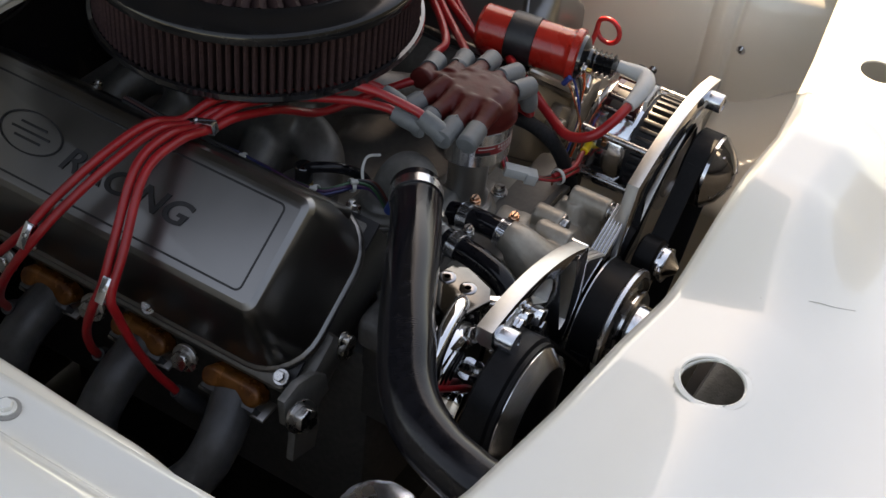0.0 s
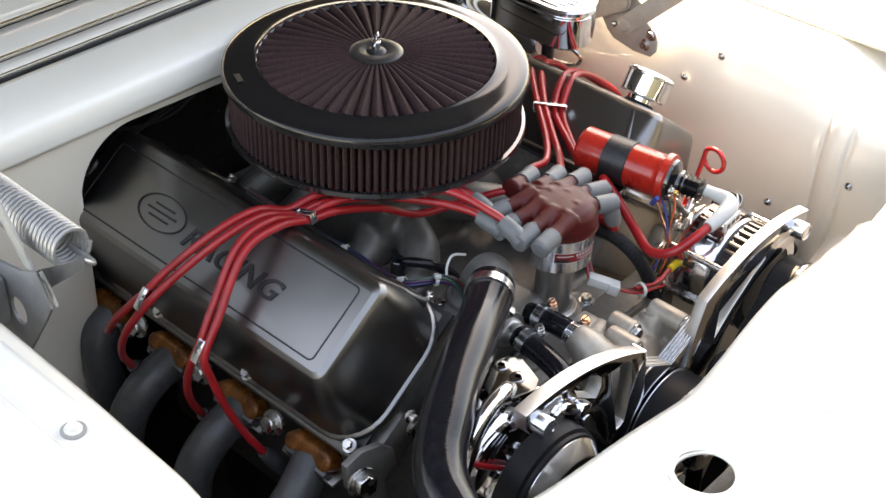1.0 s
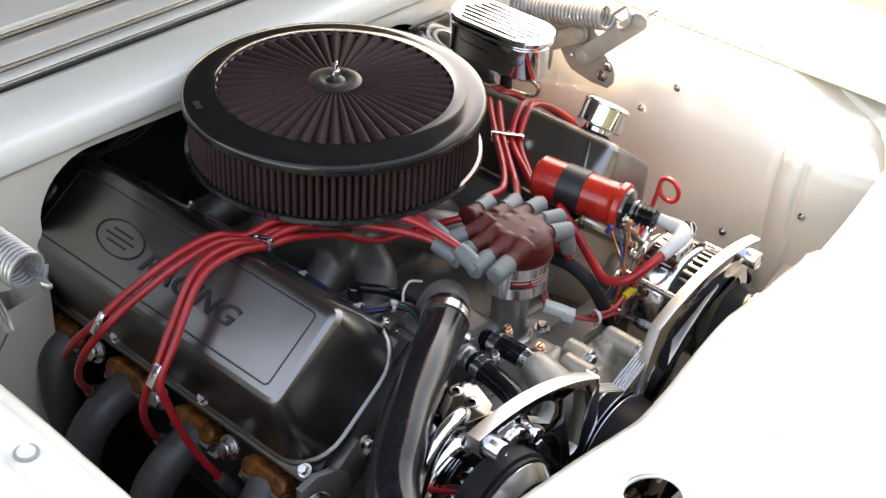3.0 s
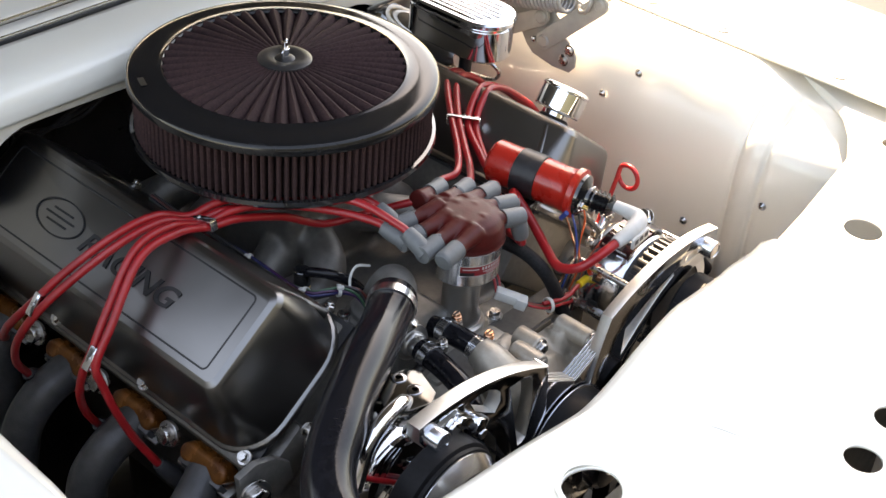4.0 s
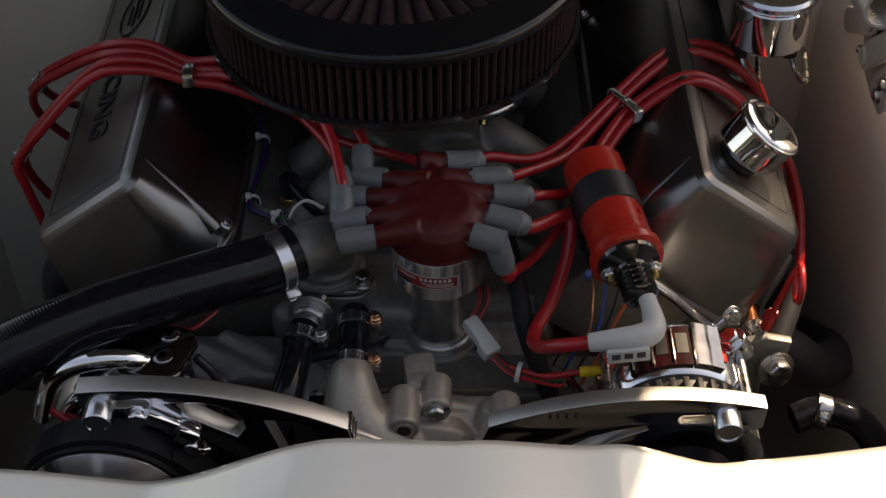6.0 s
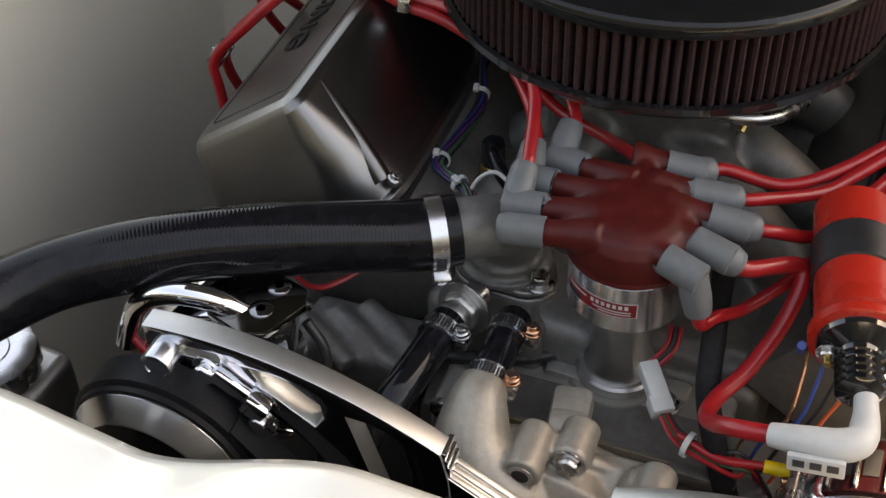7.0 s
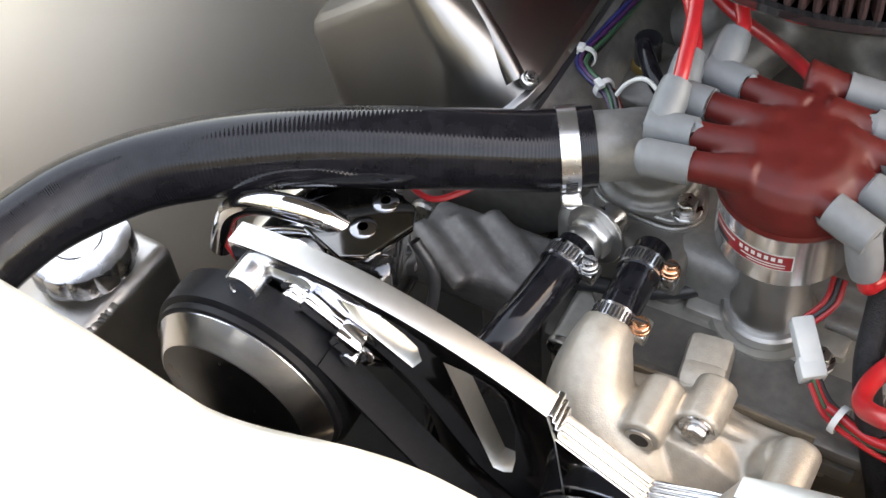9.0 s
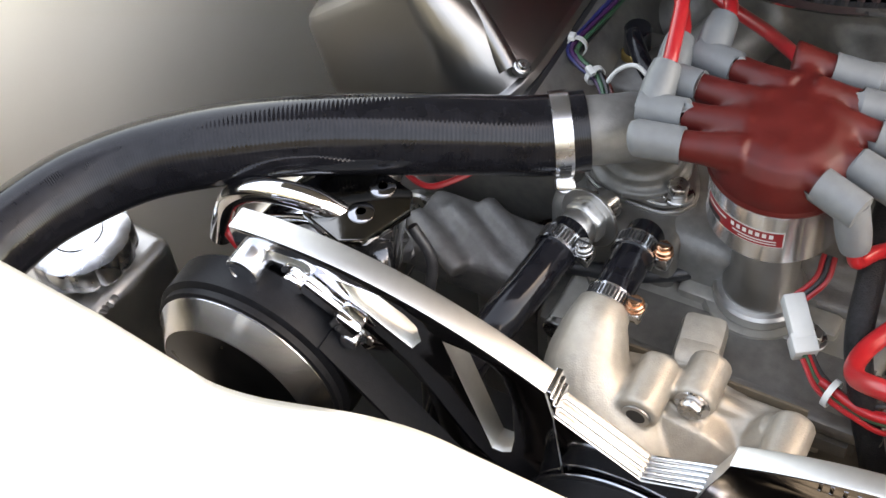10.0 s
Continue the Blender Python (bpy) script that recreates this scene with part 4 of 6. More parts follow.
def block():
    root = thing("engine_block", "cast metal V8 block, heads and sump", "engine")
    part("crankcase", box(0.36, 0.54, 0.30, 0.02, (CX, 0.0, 0.40)), CASTDARK, root)
    part("sump", box(0.26, 0.50, 0.20, 0.03, (CX, 0.0, 0.17)), DARK, root)
    shelf = box(0.215, 0.125, 0.040, 0.006, (0.022, -0.272, 0.609), 3)
    for x, y, w in ((0.001, -0.268, 0.030), (0.080, -0.262, 0.030), (-0.045, -0.305, 0.040)):
        merge(shelf, box(w, 0.020, 0.012, 0.004, (x, y, 0.629), 2), None)
    merge(shelf, lathe([(0, 0.0), (0.040, 0.0), (0.037, 0.006), (0, 0.006)], 40), pose(0.038, -0.257, 0.6275))
    part("front_shelf", shelf, SHELF, root, "pale cast shelf round the distributor")
    part("mount", box(0.60, 0.08, 0.08, 0.01, (CX, 0.0, 0.04)), DARK, root)
    for s in (-1, 1):
        F = cover_frame(s)
        head = part("cylinder_head", box(0.194, 0.492, 0.10, 0.008, (0.101, -0.004, -0.054)), CAST, root, "cast cylinder head", m=F)
        for y in (0.17, 0.05, -0.075, -0.195):
            # exhaust ports with heat stains, and the bolts between them
            bm = box(0.024, 0.062, 0.024, 0.006)
            for dy in (0.025, -0.025, 0.0):
                merge(bm, rod(0.0115 if dy else 0.009, 0.027, 0.003, 16), pose(-0.004, dy, -0.014, 0, 8, 0))
            fused("exhaust_port", bm, RUST, head, 0.0022, 3, "heat-stained rusty exhaust port", m=pose(-0.009, y, -0.020, 0, -30, 0))
            part("gasket_strip", box(0.004, 0.082, 0.026, 0.001), RAW, head, "bright gasket edge", m=pose(-0.020, y - 0.002, -0.034, 0, -58, 0))
        for y in (0.11, -0.012, -0.135):
            b = part("head_bolt", hexhead(0.0115, 0.013), STEEL, head, m=pose(-0.010, y, -0.014, 0, -40, 0))
            part("washer", lathe([(0, -0.001), (0.0155, -0.001), (0.0155, 0.0015), (0, 0.0015)], 24), STEEL, b)
        b = part("head_bolt", hexhead(0.0135, 0.014), STEEL, head, m=pose(-0.0065, -0.281, 0.001, 72, -10, 0))
        part("washer", lathe([(0, -0.001), (0.017, -0.001), (0.017, 0.002), (0, 0.002)], 24), STEEL, b)
        ear = plate([(-0.022, 0.018), (0.0, 0.022), (0.026, 0.012), (0.046, -0.008), (0.050, -0.034), (0.038, -0.036), (0.030, -0.046), (0.034, -0.070), (0.026, -0.100), (-0.010, -0.085), (-0.004, -0.040), (-0.020, -0.018)], [], 0.009, 0.0015)
        part("lifting_eye", ear, CASTPALE, head, "cast bracket plate", m=pose(0.006, -0.272, 0.000, 0, 0, 0) @ pose(0, 0, 0, 0, 34, 0))
        b = part("small_bolt", hexhead(0.0060, 0.010), STEEL, head, m=pose(0.080, -0.276, -0.012, 90, 0, 0))
        part("end_boss", box(0.07, 0.024, 0.05, 0.008), CAST, head, m=pose(0.045, -0.254, -0.045))
        part("end_plug", rod(0.014, 0.008, 0.002, 18), STEEL, head, m=pose(0.075, -0.266, -0.050, 90, 0, 0))


block()


def headers(s):
    root = thing("exhaust_header", "matt grey coated exhaust header tubes", "exhaust")
    for k, y in enumerate((0.17, 0.05, -0.075, -0.195)):
        x = CX + s * 0.335
        pts = [(x - s * 0.012, y, 0.575), (x + s * 0.028, y, 0.562), (x + s * 0.056, y + 0.006, 0.525), (x + s * 0.062, y + 0.02, 0.46), (x + s * 0.05, y * 0.6 + 0.09, 0.33), (x + s * 0.03, y * 0.25 + 0.17, 0.20), (x + s * 0.0, y * 0.15 + 0.22, 0.10)]
        if k == 0:
            pts = [(x - s * 0.012, y, 0.575), (x + s * 0.012, y - 0.004, 0.560), (x + s * 0.020, y - 0.012, 0.52), (x + s * 0.016, y - 0.016, 0.45), (x, y + 0.02, 0.33), (x - s * 0.02, y + 0.04, 0.20), (x - s * 0.02, y + 0.05, 0.10)]
        if k == 3:
            pts = [(x - s * 0.012, y, 0.575), (x + s * 0.030, y - 0.012, 0.552), (x + s * 0.060, y - 0.004, 0.52), (x + s * 0.095, y + 0.03, 0.485), (x + s * 0.120, y + 0.09, 0.44), (x + s * 0.11, y + 0.20, 0.34), (x + s * 0.05, y + 0.35, 0.12)]
        part("primary_tube", tube(pts, 0.0235, 18), HEADER, root)
        part("port_flange", box(0.010, 0.070, 0.036, 0.008), HEADER, root, m=pose(x - s * 0.008, y, 0.571, 0, s * 30, 0))
    return root


headers(-1)
headers(1)


def intake():
    root = thing("intake_manifold", "cast aluminium intake manifold under the air cleaner", "manifold")
    bm = box(0.26, 0.46, 0.10, 0.01, (CX, 0.0, 0.60))
    merge(bm, box(0.15, 0.17, 0.10, 0.01, (0.0, 0.0, 0.70)))
    for y in (-0.15, -0.065, 0.065, 0.15):
        for s in (-1, 1):
            merge(bm, tube([(0.0 + s * 0.03, y * 0.45, 0.708), (CX + s * 0.08, y * 0.85, 0.694), (CX + s * 0.145, y, 0.65)], 0.026, 14))
            merge(bm, rod(0.011, 0.03, 0.002, 16), pose(CX + s * 0.125, y * 1.25, 0.645, 0, s * 30, 0))
    merge(bm, box(0.25, 0.055, 0.06, 0.01, (CX, -0.225, 0.606)))
    merge(bm, lathe([(0, 0.0), (0.040, 0.0), (0.044, 0.01), (0.040, 0.03), (0, 0.03)], 24), pose(-0.062, -0.232, 0.640))
    merge(bm, lathe([(0, 0.0), (0.034, 0.0), (0.034, 0.03), (0, 0.03)], 24), pose(-0.10, -0.135, 0.66))
    merge(bm, box(0.075, 0.03, 0.05, 0.005, (-0.055, -0.262, 0.642)))
    fused("casting", bm, CAST, root, 0.0045, 5)
    nose = box(0.142, 0.090, 0.085, 0.018, (-0.047, -0.222, 0.6265), 4)
    merge(nose, lathe([(0, 0.0), (0.050, 0.0), (0.048, 0.012), (0.044, 0.016), (0, 0.016)], 40), pose(-0.066, -0.217, 0.652))
    fused("front_nose", nose, CASTPALE, root, 0.0022, 5, "pale cast front of the manifold")
    part("carburettor_flange", box(0.12, 0.14, 0.014, 0.003, (0, 0, 0.752)), SATIN, root)
    part("end_seal", tube([(-0.11, -0.290, 0.628), (-0.06, -0.283, 0.634), (-0.022, -0.270, 0.637), (0.009, -0.247, 0.638), (0.045, -0.226, 0.637), (0.095, -0.216, 0.632)], 0.0058, 12), BLACK, root, "black end seal")
    bm = slab([(-0.085, -0.282), (0.13, -0.280), (0.13, -0.345), (-0.03, -0.345), (-0.06, -0.315)], 0.02, 0.004)
    part("front_deck", bm, CAST, root, "cast front deck", m=pose(0, 0, 0.612))


intake()


def carburettor():
    root = thing("carburettor", "cast carburettor hidden under the air cleaner", "carburettor", pose(0, 0, 0.759))
    part("body", box(0.10, 0.15, 0.05, 0.006, (0, 0, 0.025)), SATIN, root)
    part("fuel_bowl", box(0.075, 0.035, 0.04, 0.006, (0, -0.088, 0.016)), SATIN, root)
    part("fuel_line", tube([(0.04, -0.10, 0.01), (0.075, -0.105, 0.012), (0.105, -0.085, 0.005), (0.12, -0.04, -0.01)], 0.0055, 10), STEEL, root)
    part("linkage", tube([(0.06, -0.03, 0.015), (0.085, -0.055, 0.0), (0.08, -0.08, -0.02)], 0.0035, 8), BRASS, root)
    part("fitting", hexhead(0.008, 0.018), BRASS, root, m=pose(0.058, -0.095, 0.012, 0, 90, 0))


carburettor()


def distributor():
    root = thing("distributor", "distributor with brick-red cap and grey plug boots", "distributor", pose(0.038, -0.257, 0.662))
    part("clamp_ring", lathe([(0, -0.030), (0.030, -0.030), (0.0315, -0.027), (0.0315, -0.020), (0.0295, -0.018), (0, -0.018)], 36), RAW, root)
    part("clamp_fork", slab([(-0.026, 0.008), (-0.006, 0.030), (0.016, 0.026), (0.034, 0.004), (0.052, -0.020), (0.046, -0.034), (0.030, -0.028), (0.006, -0.032), (-0.022, -0.020)], 0.007, 0.0015), RAW, root, "cast hold-down clamp", m=pose(0, 0, -0.036))
    part("clamp_bolt", hexhead(0.0075, 0.009), STEEL, root, m=pose(0.043, -0.022, -0.029))
    part("column", lathe([(0, -0.024), (0.026, -0.024), (0.026, -0.010), (0.0225, -0.004), (0.0225, 0.05), (0.024, 0.056), (0, 0.056)], 40), RAW, root)
    part("housing", lathe([(0, 0.054), (0.039, 0.054), (0.042, 0.057), (0.042, 0.092), (0.043, 0.093), (0.043, 0.099), (0.041, 0.101), (0, 0.101)], 64), TURNED, root, "bright turned housing")
    # label round the front of the housing, with bars for its print
    def band(r, a0, a1, z0, z1, n):
        bm = bmesh.new()
        arc = [radians(a) for a in np.linspace(a0, a1, n)]
        rows = [[bm.verts.new((r * math.cos(a), r * math.sin(a), z)) for a in arc] for z in (z0, z1)]
        for k in range(n - 1):
            bm.faces.new((rows[0][k], rows[0][k + 1], rows[1][k + 1], rows[1][k]))
        return bm

    part("label_edge", band(0.04225, 212, 294, 0.0715, 0.0850, 24), PLASTIC, root, "pale label border")
    lab = part("label", band(0.04240, 213, 293, 0.0721, 0.0844, 24), LABELRED, root, "dark red printed label")
    part("dark_corner", band(0.04250, 213, 236, 0.0721, 0.0765, 8), BLACK, lab)
    for k in range(7):
        part("print_bar", band(0.04260, 248 + 5.6 * k, 251.4 + 5.6 * k, 0.0793, 0.0828, 3), PLASTIC, lab)
    part("print_bar", band(0.04260, 250, 288, 0.0762, 0.0772, 8), PLASTIC, lab)
    part("print_bar", band(0.04260, 256, 288, 0.0740, 0.0749, 8), PLASTIC, lab)
    part("print_bar", band(0.04260, 217, 243, 0.0800, 0.0815, 8), PLASTIC, lab)
    # cap: low dome with towers lying outwards to both sides
    bm = lathe([(0, 0.099), (0.042, 0.099), (0.0445, 0.102), (0.0445, 0.112), (0.042, 0.124), (0.036, 0.132), (0.026, 0.1365), (0, 0.1375)], 40)
    for x0, y0, x1, y1 in TOWERS:
        d = Vector((x1 - x0, y1 - y0, 0)).normalized()
        a, b = Vector((x0, y0, 0.1255)) - d * 0.004, Vector((x1, y1, 0.122))
        merge(bm, lathe([(0, 0), (0.0130, 0), (0.0098, 0.6), (0.0092, 1.0), (0, 1.0)], 20), along(a, b + d * 0.004) @ Matrix.Diagonal((1, 1, (b - a).length + 0.004, 1)))
    fused("cap", bm, REDCAP, root, 0.0018, 7)
    part("cap_seam", lathe([(0.0447, 0.101), (0.0457, 0.103), (0.0447, 0.106)], 40), REDCAP, root)


TOWERS = [(-0.020, -0.026, -0.056, -0.0305), (-0.024, -0.006, -0.0635, -0.0075), (-0.022, 0.014, -0.064, 0.0190), (-0.012, 0.034, -0.0495, 0.0435),
          (-0.014, 0.062, 0.009, 0.066), (0.006, 0.038, 0.033, 0.0435), (0.020, 0.020, 0.050, 0.0220), (0.016, 0.002, 0.046, -0.005), (0.004, -0.020, 0.0315, -0.028),
          (0.002, 0.020, -0.010, 0.066)]
distributor()


def boot_at(k, bend):
    """A grey boot over tower k that turns off along bend. Returns the mesh and where its lead comes out."""
    x0, y0, x1, y1 = TOWERS[k]
    d = Vector((x1 - x0, y1 - y0, -0.004)).normalized()
    a = Vector((0.038 + x1, -0.257 + y1, 0.7840)) - d * 0.003
    b = a + d * 0.0215
    n = Vector(bend).normalized()
    straight = n.dot(d) > 0.7
    e = b + n * (0.014 if straight else 0.031)
    bm = tube([a, a + d * 0.001, a + d * 0.010, b - d * 0.001, b + d * 0.006, b + d * 0.0085], 0.0110, 20, 4, radius=lambda t: 0.0112 - 0.0010 * (1 - smoothstep(0.0, 0.06, t)) - 0.0075 * smoothstep(0.80, 1.0, t) ** 2)
    merge(bm, tube([b - n * 0.002, b + (e - b) * 0.3, b + (e - b) * 0.65, e - n * 0.002, e], 0.0108, 20, 4, radius=lambda t: 0.0106 - 0.0016 * smoothstep(0.4, 0.9, t) - 0.0015 * smoothstep(0.96, 1.0, t)))
    return bm, e, Vector(bend).normalized()


def lead(k, bend, path, end_boot, label):
    """An ignition lead: boot on the cap, red cable, boot at the plug."""
    root = thing("plug_lead", label, "ignition lead", group="ignition leads")
    if bend is None:
        e, d = Vector((0.026, -0.193, 0.782)), Vector((-0.55, 0.8, -0.2)).normalized()
    else:
        bm, e, d = boot_at(k, bend)
        part("cap_boot", bm, BOOT, root, "grey rubber boot")
    pts = [e - d * 0.006, e + d * 0.010] + [Vector(p) for p in path]
    part("cable", tube(pts, 0.0047, 12, 10), REDWIRE, root, "red silicone cable")
    if end_boot is not None:
        p, q = Vector(pts[-1]), Vector(end_boot)
        part("plug_boot", tube([p + (q - p) * -0.05, p + (q - p) * 0.1, (p + q) / 2, q, q + (q - p).normalized() * 0.012], 0.009, 14, 5, radius=lambda t: 0.0068 + 0.0035 * min(1, t * 2)), DARKBOOT, root, "dark grey plug boot")
    return root


LEAD = "red silicone ignition lead with grey boots"
# passenger bank: four leads side by side through the first clip, then in pairs
lead(9, None, [(-0.010, -0.152, 0.764), (-0.055, -0.119, 0.752), (-0.104, -0.103, 0.776), (-0.160, -0.092, 0.794), (-0.195, -0.086, 0.797), (-0.240, -0.083, 0.808), (-0.290, -0.082, 0.798), (-0.345, -0.100, 0.748), (-0.372, -0.106, 0.715), (-0.369, -0.110, 0.688), (-0.358, -0.117, 0.644), (-0.342, -0.126, 0.600), (-0.324, -0.137, 0.562)], (-0.302, -0.148, 0.528), LEAD)
lead(1, (-0.05, 0.86, 0.40), [(-0.062, -0.172, 0.812), (-0.100, -0.122, 0.811), (-0.160, -0.086, 0.803), (-0.197, -0.076, 0.797), (-0.240, -0.072, 0.811), (-0.288, -0.071, 0.802), (-0.340, -0.086, 0.755), (-0.366, -0.092, 0.722), (-0.374, -0.082, 0.688), (-0.369, -0.066, 0.645), (-0.355, -0.054, 0.604), (-0.334, -0.042, 0.566)], (-0.308, -0.028, 0.530), LEAD)
lead(2, (-0.15, 0.90, 0.20), [(-0.072, -0.160, 0.796), (-0.112, -0.112, 0.800), (-0.165, -0.076, 0.800), (-0.200, -0.066, 0.797), (-0.240, -0.058, 0.810), (-0.286, -0.048, 0.800), (-0.338, -0.024, 0.762), (-0.372, -0.010, 0.732), (-0.386, 0.016, 0.685), (-0.376, 0.044, 0.632), (-0.350, 0.066, 0.584)], (-0.308, 0.090, 0.534), LEAD)
lead(3, (-0.02, 0.90, 0.30), [(-0.056, -0.138, 0.810), (-0.102, -0.100, 0.811), (-0.165, -0.066, 0.806), (-0.202, -0.056, 0.799), (-0.240, -0.047, 0.812), (-0.284, -0.036, 0.803), (-0.336, -0.012, 0.766), (-0.366, 0.002, 0.738), (-0.379, 0.040, 0.690), (-0.366, 0.082, 0.640), (-0.336, 0.130, 0.594), (-0.306, 0.186, 0.543)], (-0.287, 0.212, 0.518), LEAD)
# driver bank
lead(4, (0.80, 0.5, -0.10), [(0.125, -0.166, 0.768), (0.160, -0.138, 0.770), (0.206, -0.086, 0.780), (0.256, -0.034, 0.790), (0.298, -0.008, 0.783), (0.346, 0.006, 0.750), (0.386, 0.020, 0.670), (0.388, 0.040, 0.600)], (0.355, 0.05, 0.57), LEAD)
lead(5, (0.85, 0.4, -0.12), [(0.150, -0.166, 0.768), (0.172, -0.140, 0.770), (0.210, -0.095, 0.780), (0.262, -0.046, 0.791), (0.302, -0.026, 0.783), (0.350, -0.026, 0.748), (0.386, -0.040, 0.670), (0.388, -0.060, 0.600)], (0.358, -0.065, 0.57), LEAD)
lead(6, (0.85, 0.30, -0.2), [(0.158, -0.198, 0.758), (0.180, -0.160, 0.765), (0.216, -0.106, 0.777), (0.266, -0.080, 0.796), (0.302, -0.078, 0.788), (0.338, -0.088, 0.762), (0.367, -0.092, 0.733), (0.388, -0.104, 0.680), (0.388, -0.130, 0.610)], (0.36, -0.16, 0.575), LEAD)
lead(8, (0.25, -0.10, -0.9), [(0.106, -0.280, 0.738), (0.122, -0.255, 0.728), (0.150, -0.220, 0.738), (0.182, -0.168, 0.758), (0.221, -0.115, 0.776), (0.270, -0.092, 0.797), (0.305, -0.090, 0.788), (0.340, -0.100, 0.762), (0.368, -0.106, 0.733), (0.389, -0.135, 0.680), (0.388, -0.190, 0.625)], (0.362, -0.240, 0.590), LEAD)

boot = tube([(-0.015, -0.2872, 0.784), (-0.026, -0.2886, 0.7835), (-0.037, -0.2900, 0.7828), (-0.0435, -0.2908, 0.7825), (-0.0460, -0.2911, 0.782)], 0.0112, 18, 5, radius=lambda t: 0.0114 - 0.0016 * smoothstep(0.7, 0.92, t) - 0.0035 * smoothstep(0.93, 1.0, t))
blank = thing("blanking_boot", "grey rubber boot over the unused cap tower", "boot")
part("boot", boot, BOOT, blank)


def coil_lead():
    root = thing("coil_lead", "thick red coil lead with a pale elbow boot", "ignition lead")
    bm, e, d = boot_at(7, (0.85, 0.15, -0.45))
    part("cap_boot", bm, BOOT, root, "grey rubber elbow boot")
    part("cable", tube([e - d * 0.006, e + d * 0.006, (0.152, -0.236, 0.760), (0.151, -0.262, 0.740), (0.136, -0.302, 0.722), (0.120, -0.334, 0.718), (0.120, -0.362, 0.730), (0.138, -0.378, 0.748), (0.170, -0.384, 0.760)], 0.0058, 14, 10), REDWIRE, root, "red silicone cable")
    part("elbow_boot", tube([(0.160, -0.383, 0.757), (0.180, -0.385, 0.762), (0.200, -0.384, 0.765), (0.211, -0.377, 0.766), (0.212, -0.362, 0.767), (0.2095, -0.345, 0.768)], 0.011, 16, 6, radius=lambda t: 0.0075 + 0.0030 * math.sin(math.pi * min(1, t * 1.1))), PALEBOOT, root, "pale grey elbow boot")
    tab = part("boot_tab", box(0.034, 0.004, 0.014, 0.001), PALEBOOT, root, m=pose(0.190, -0.3965, 0.757, 0, -6, 2))
    for k in range(3):
        part("print_bar", box(0.007, 0.0005, 0.006, 0), DARKBOOT, tab, m=pose(-0.010 + 0.010 * k, -0.0022, 0.001))


coil_lead()


def clip(m, n, pitch, label="bright metal lead separator clip"):
    root = thing("lead_clip", label, "clip", m, group="lead clips")
    w = pitch * n + 0.004
    part("band", box(w, 0.010, 0.0022, 0.0008, (0, 0, 0.0056)), POLISHED, root)
    part("under_band", box(w, 0.010, 0.0022, 0.0008, (0, 0, -0.0056)), POLISHED, root)
    for s in (-1, 1):
        part("end", box(0.002, 0.010, 0.0125, 0.0008, (s * w / 2, 0, 0)), POLISHED, root)
    part("rivet", rod(0.0022, 0.002, seg=12), STEEL, root, m=pose(0, 0, 0.0062))


clip(pose(-0.199, -0.071, 0.797, 0, 12, 96), 4, 0.0095)
clip(along((-0.3695, -0.099, 0.718), (-0.43, -0.10, 0.76)) @ pose(0, 0, 0, 0, 0, 90), 2, 0.0105)
clip(along((-0.369, -0.004, 0.735), (-0.43, 0.0, 0.78)) @ pose(0, 0, 0, 0, 0, 90), 2, 0.0105)
clip(pose(0.2135, -0.1005, 0.7785, -10, 0, -58), 4, 0.0095)


def coil():
    root = thing("ignition_coil", "bright red ignition coil with a black band", "ignition coil", along((0.176, -0.182, 0.773), (0.200, -0.312, 0.768)))
    part("can", lathe([(0, 0), (0.024, 0), (0.0275, 0.004), (0.0275, 0.104), (0.0285, 0.110), (0.0315, 0.113), (0.0315, 0.120), (0.028, 0.122), (0, 0.122)], 48), COILRED, root)
    part("band", lathe([(0.0277, 0.036), (0.0292, 0.037), (0.0292, 0.068), (0.0277, 0.069)], 48, True), BLACK, root, "black mounting band")
    part("top", lathe([(0, 0.121), (0.027, 0.121), (0.026, 0.126), (0.014, 0.132), (0.011, 0.142), (0, 0.142)], 36), GLOSSBLACK, root, "black bakelite top")
    bm = lathe([(0, 0.132)] + [(0.0105 + (0.0048 if k % 2 else 0), 0.134 + 0.0030 * k) for k in range(10)] + [(0.008, 0.166), (0, 0.166)], 24)
    part("bellows_boot", bm, GLOSSBLACK, root, "ribbed black boot")
    for s in (-1, 1):
        t = part("terminal", rod(0.003, 0.020, seg=10), BRASS, root, m=pose(s * 0.019, -0.002, 0.121))
        part("nut", hexhead(0.0055, 0.005), STEEL, t, m=pose(0, 0, 0.009))
    part("bracket", box(0.05, 0.012, 0.034, 0.003), GLOSSBLACK, root, m=pose(0, -0.033, 0.053))
    part("stay", box(0.03, 0.055, 0.030, 0.003), GLOSSBLACK, root, m=pose(0, -0.058, 0.053))
    rod_stay = part("stay_rod", tube([(0.206, -0.283, 0.742), (0.219, -0.283, 0.730), (0.248, -0.283, 0.704), (0.278, -0.283, 0.671), (0.288, -0.282, 0.667), (0.300, -0.280, 0.678)], 0.0050, 14), POLISHED, root, "bright bent stay rod", m=root.matrix_basis.inverted())
    part("stay_nut", hexhead(0.0065, 0.007), STEEL, rod_stay, m=pose(0.300, -0.284, 0.684, 60, 0, 20))


coil()


def flex_hose(name, label, pts, r, clamps, mat=None):
    root = thing(name, label, "hose")
    ribs = 0.000035 if r > 0.02 else 0.0
    if ribs:
        part("hose", tube(pts, r, 40, 260, radius=lambda t: r + ribs * math.sin(2 * math.pi * 215 * t) + 0.0003 * math.sin(31 * t)), HOSE, root)
    else:
        part("hose", tube(pts, r, 22, 8), mat or HOSE, root)
    for p, q, a in clamps:
        hose_clamp(root, p, q, r, a)
    return root


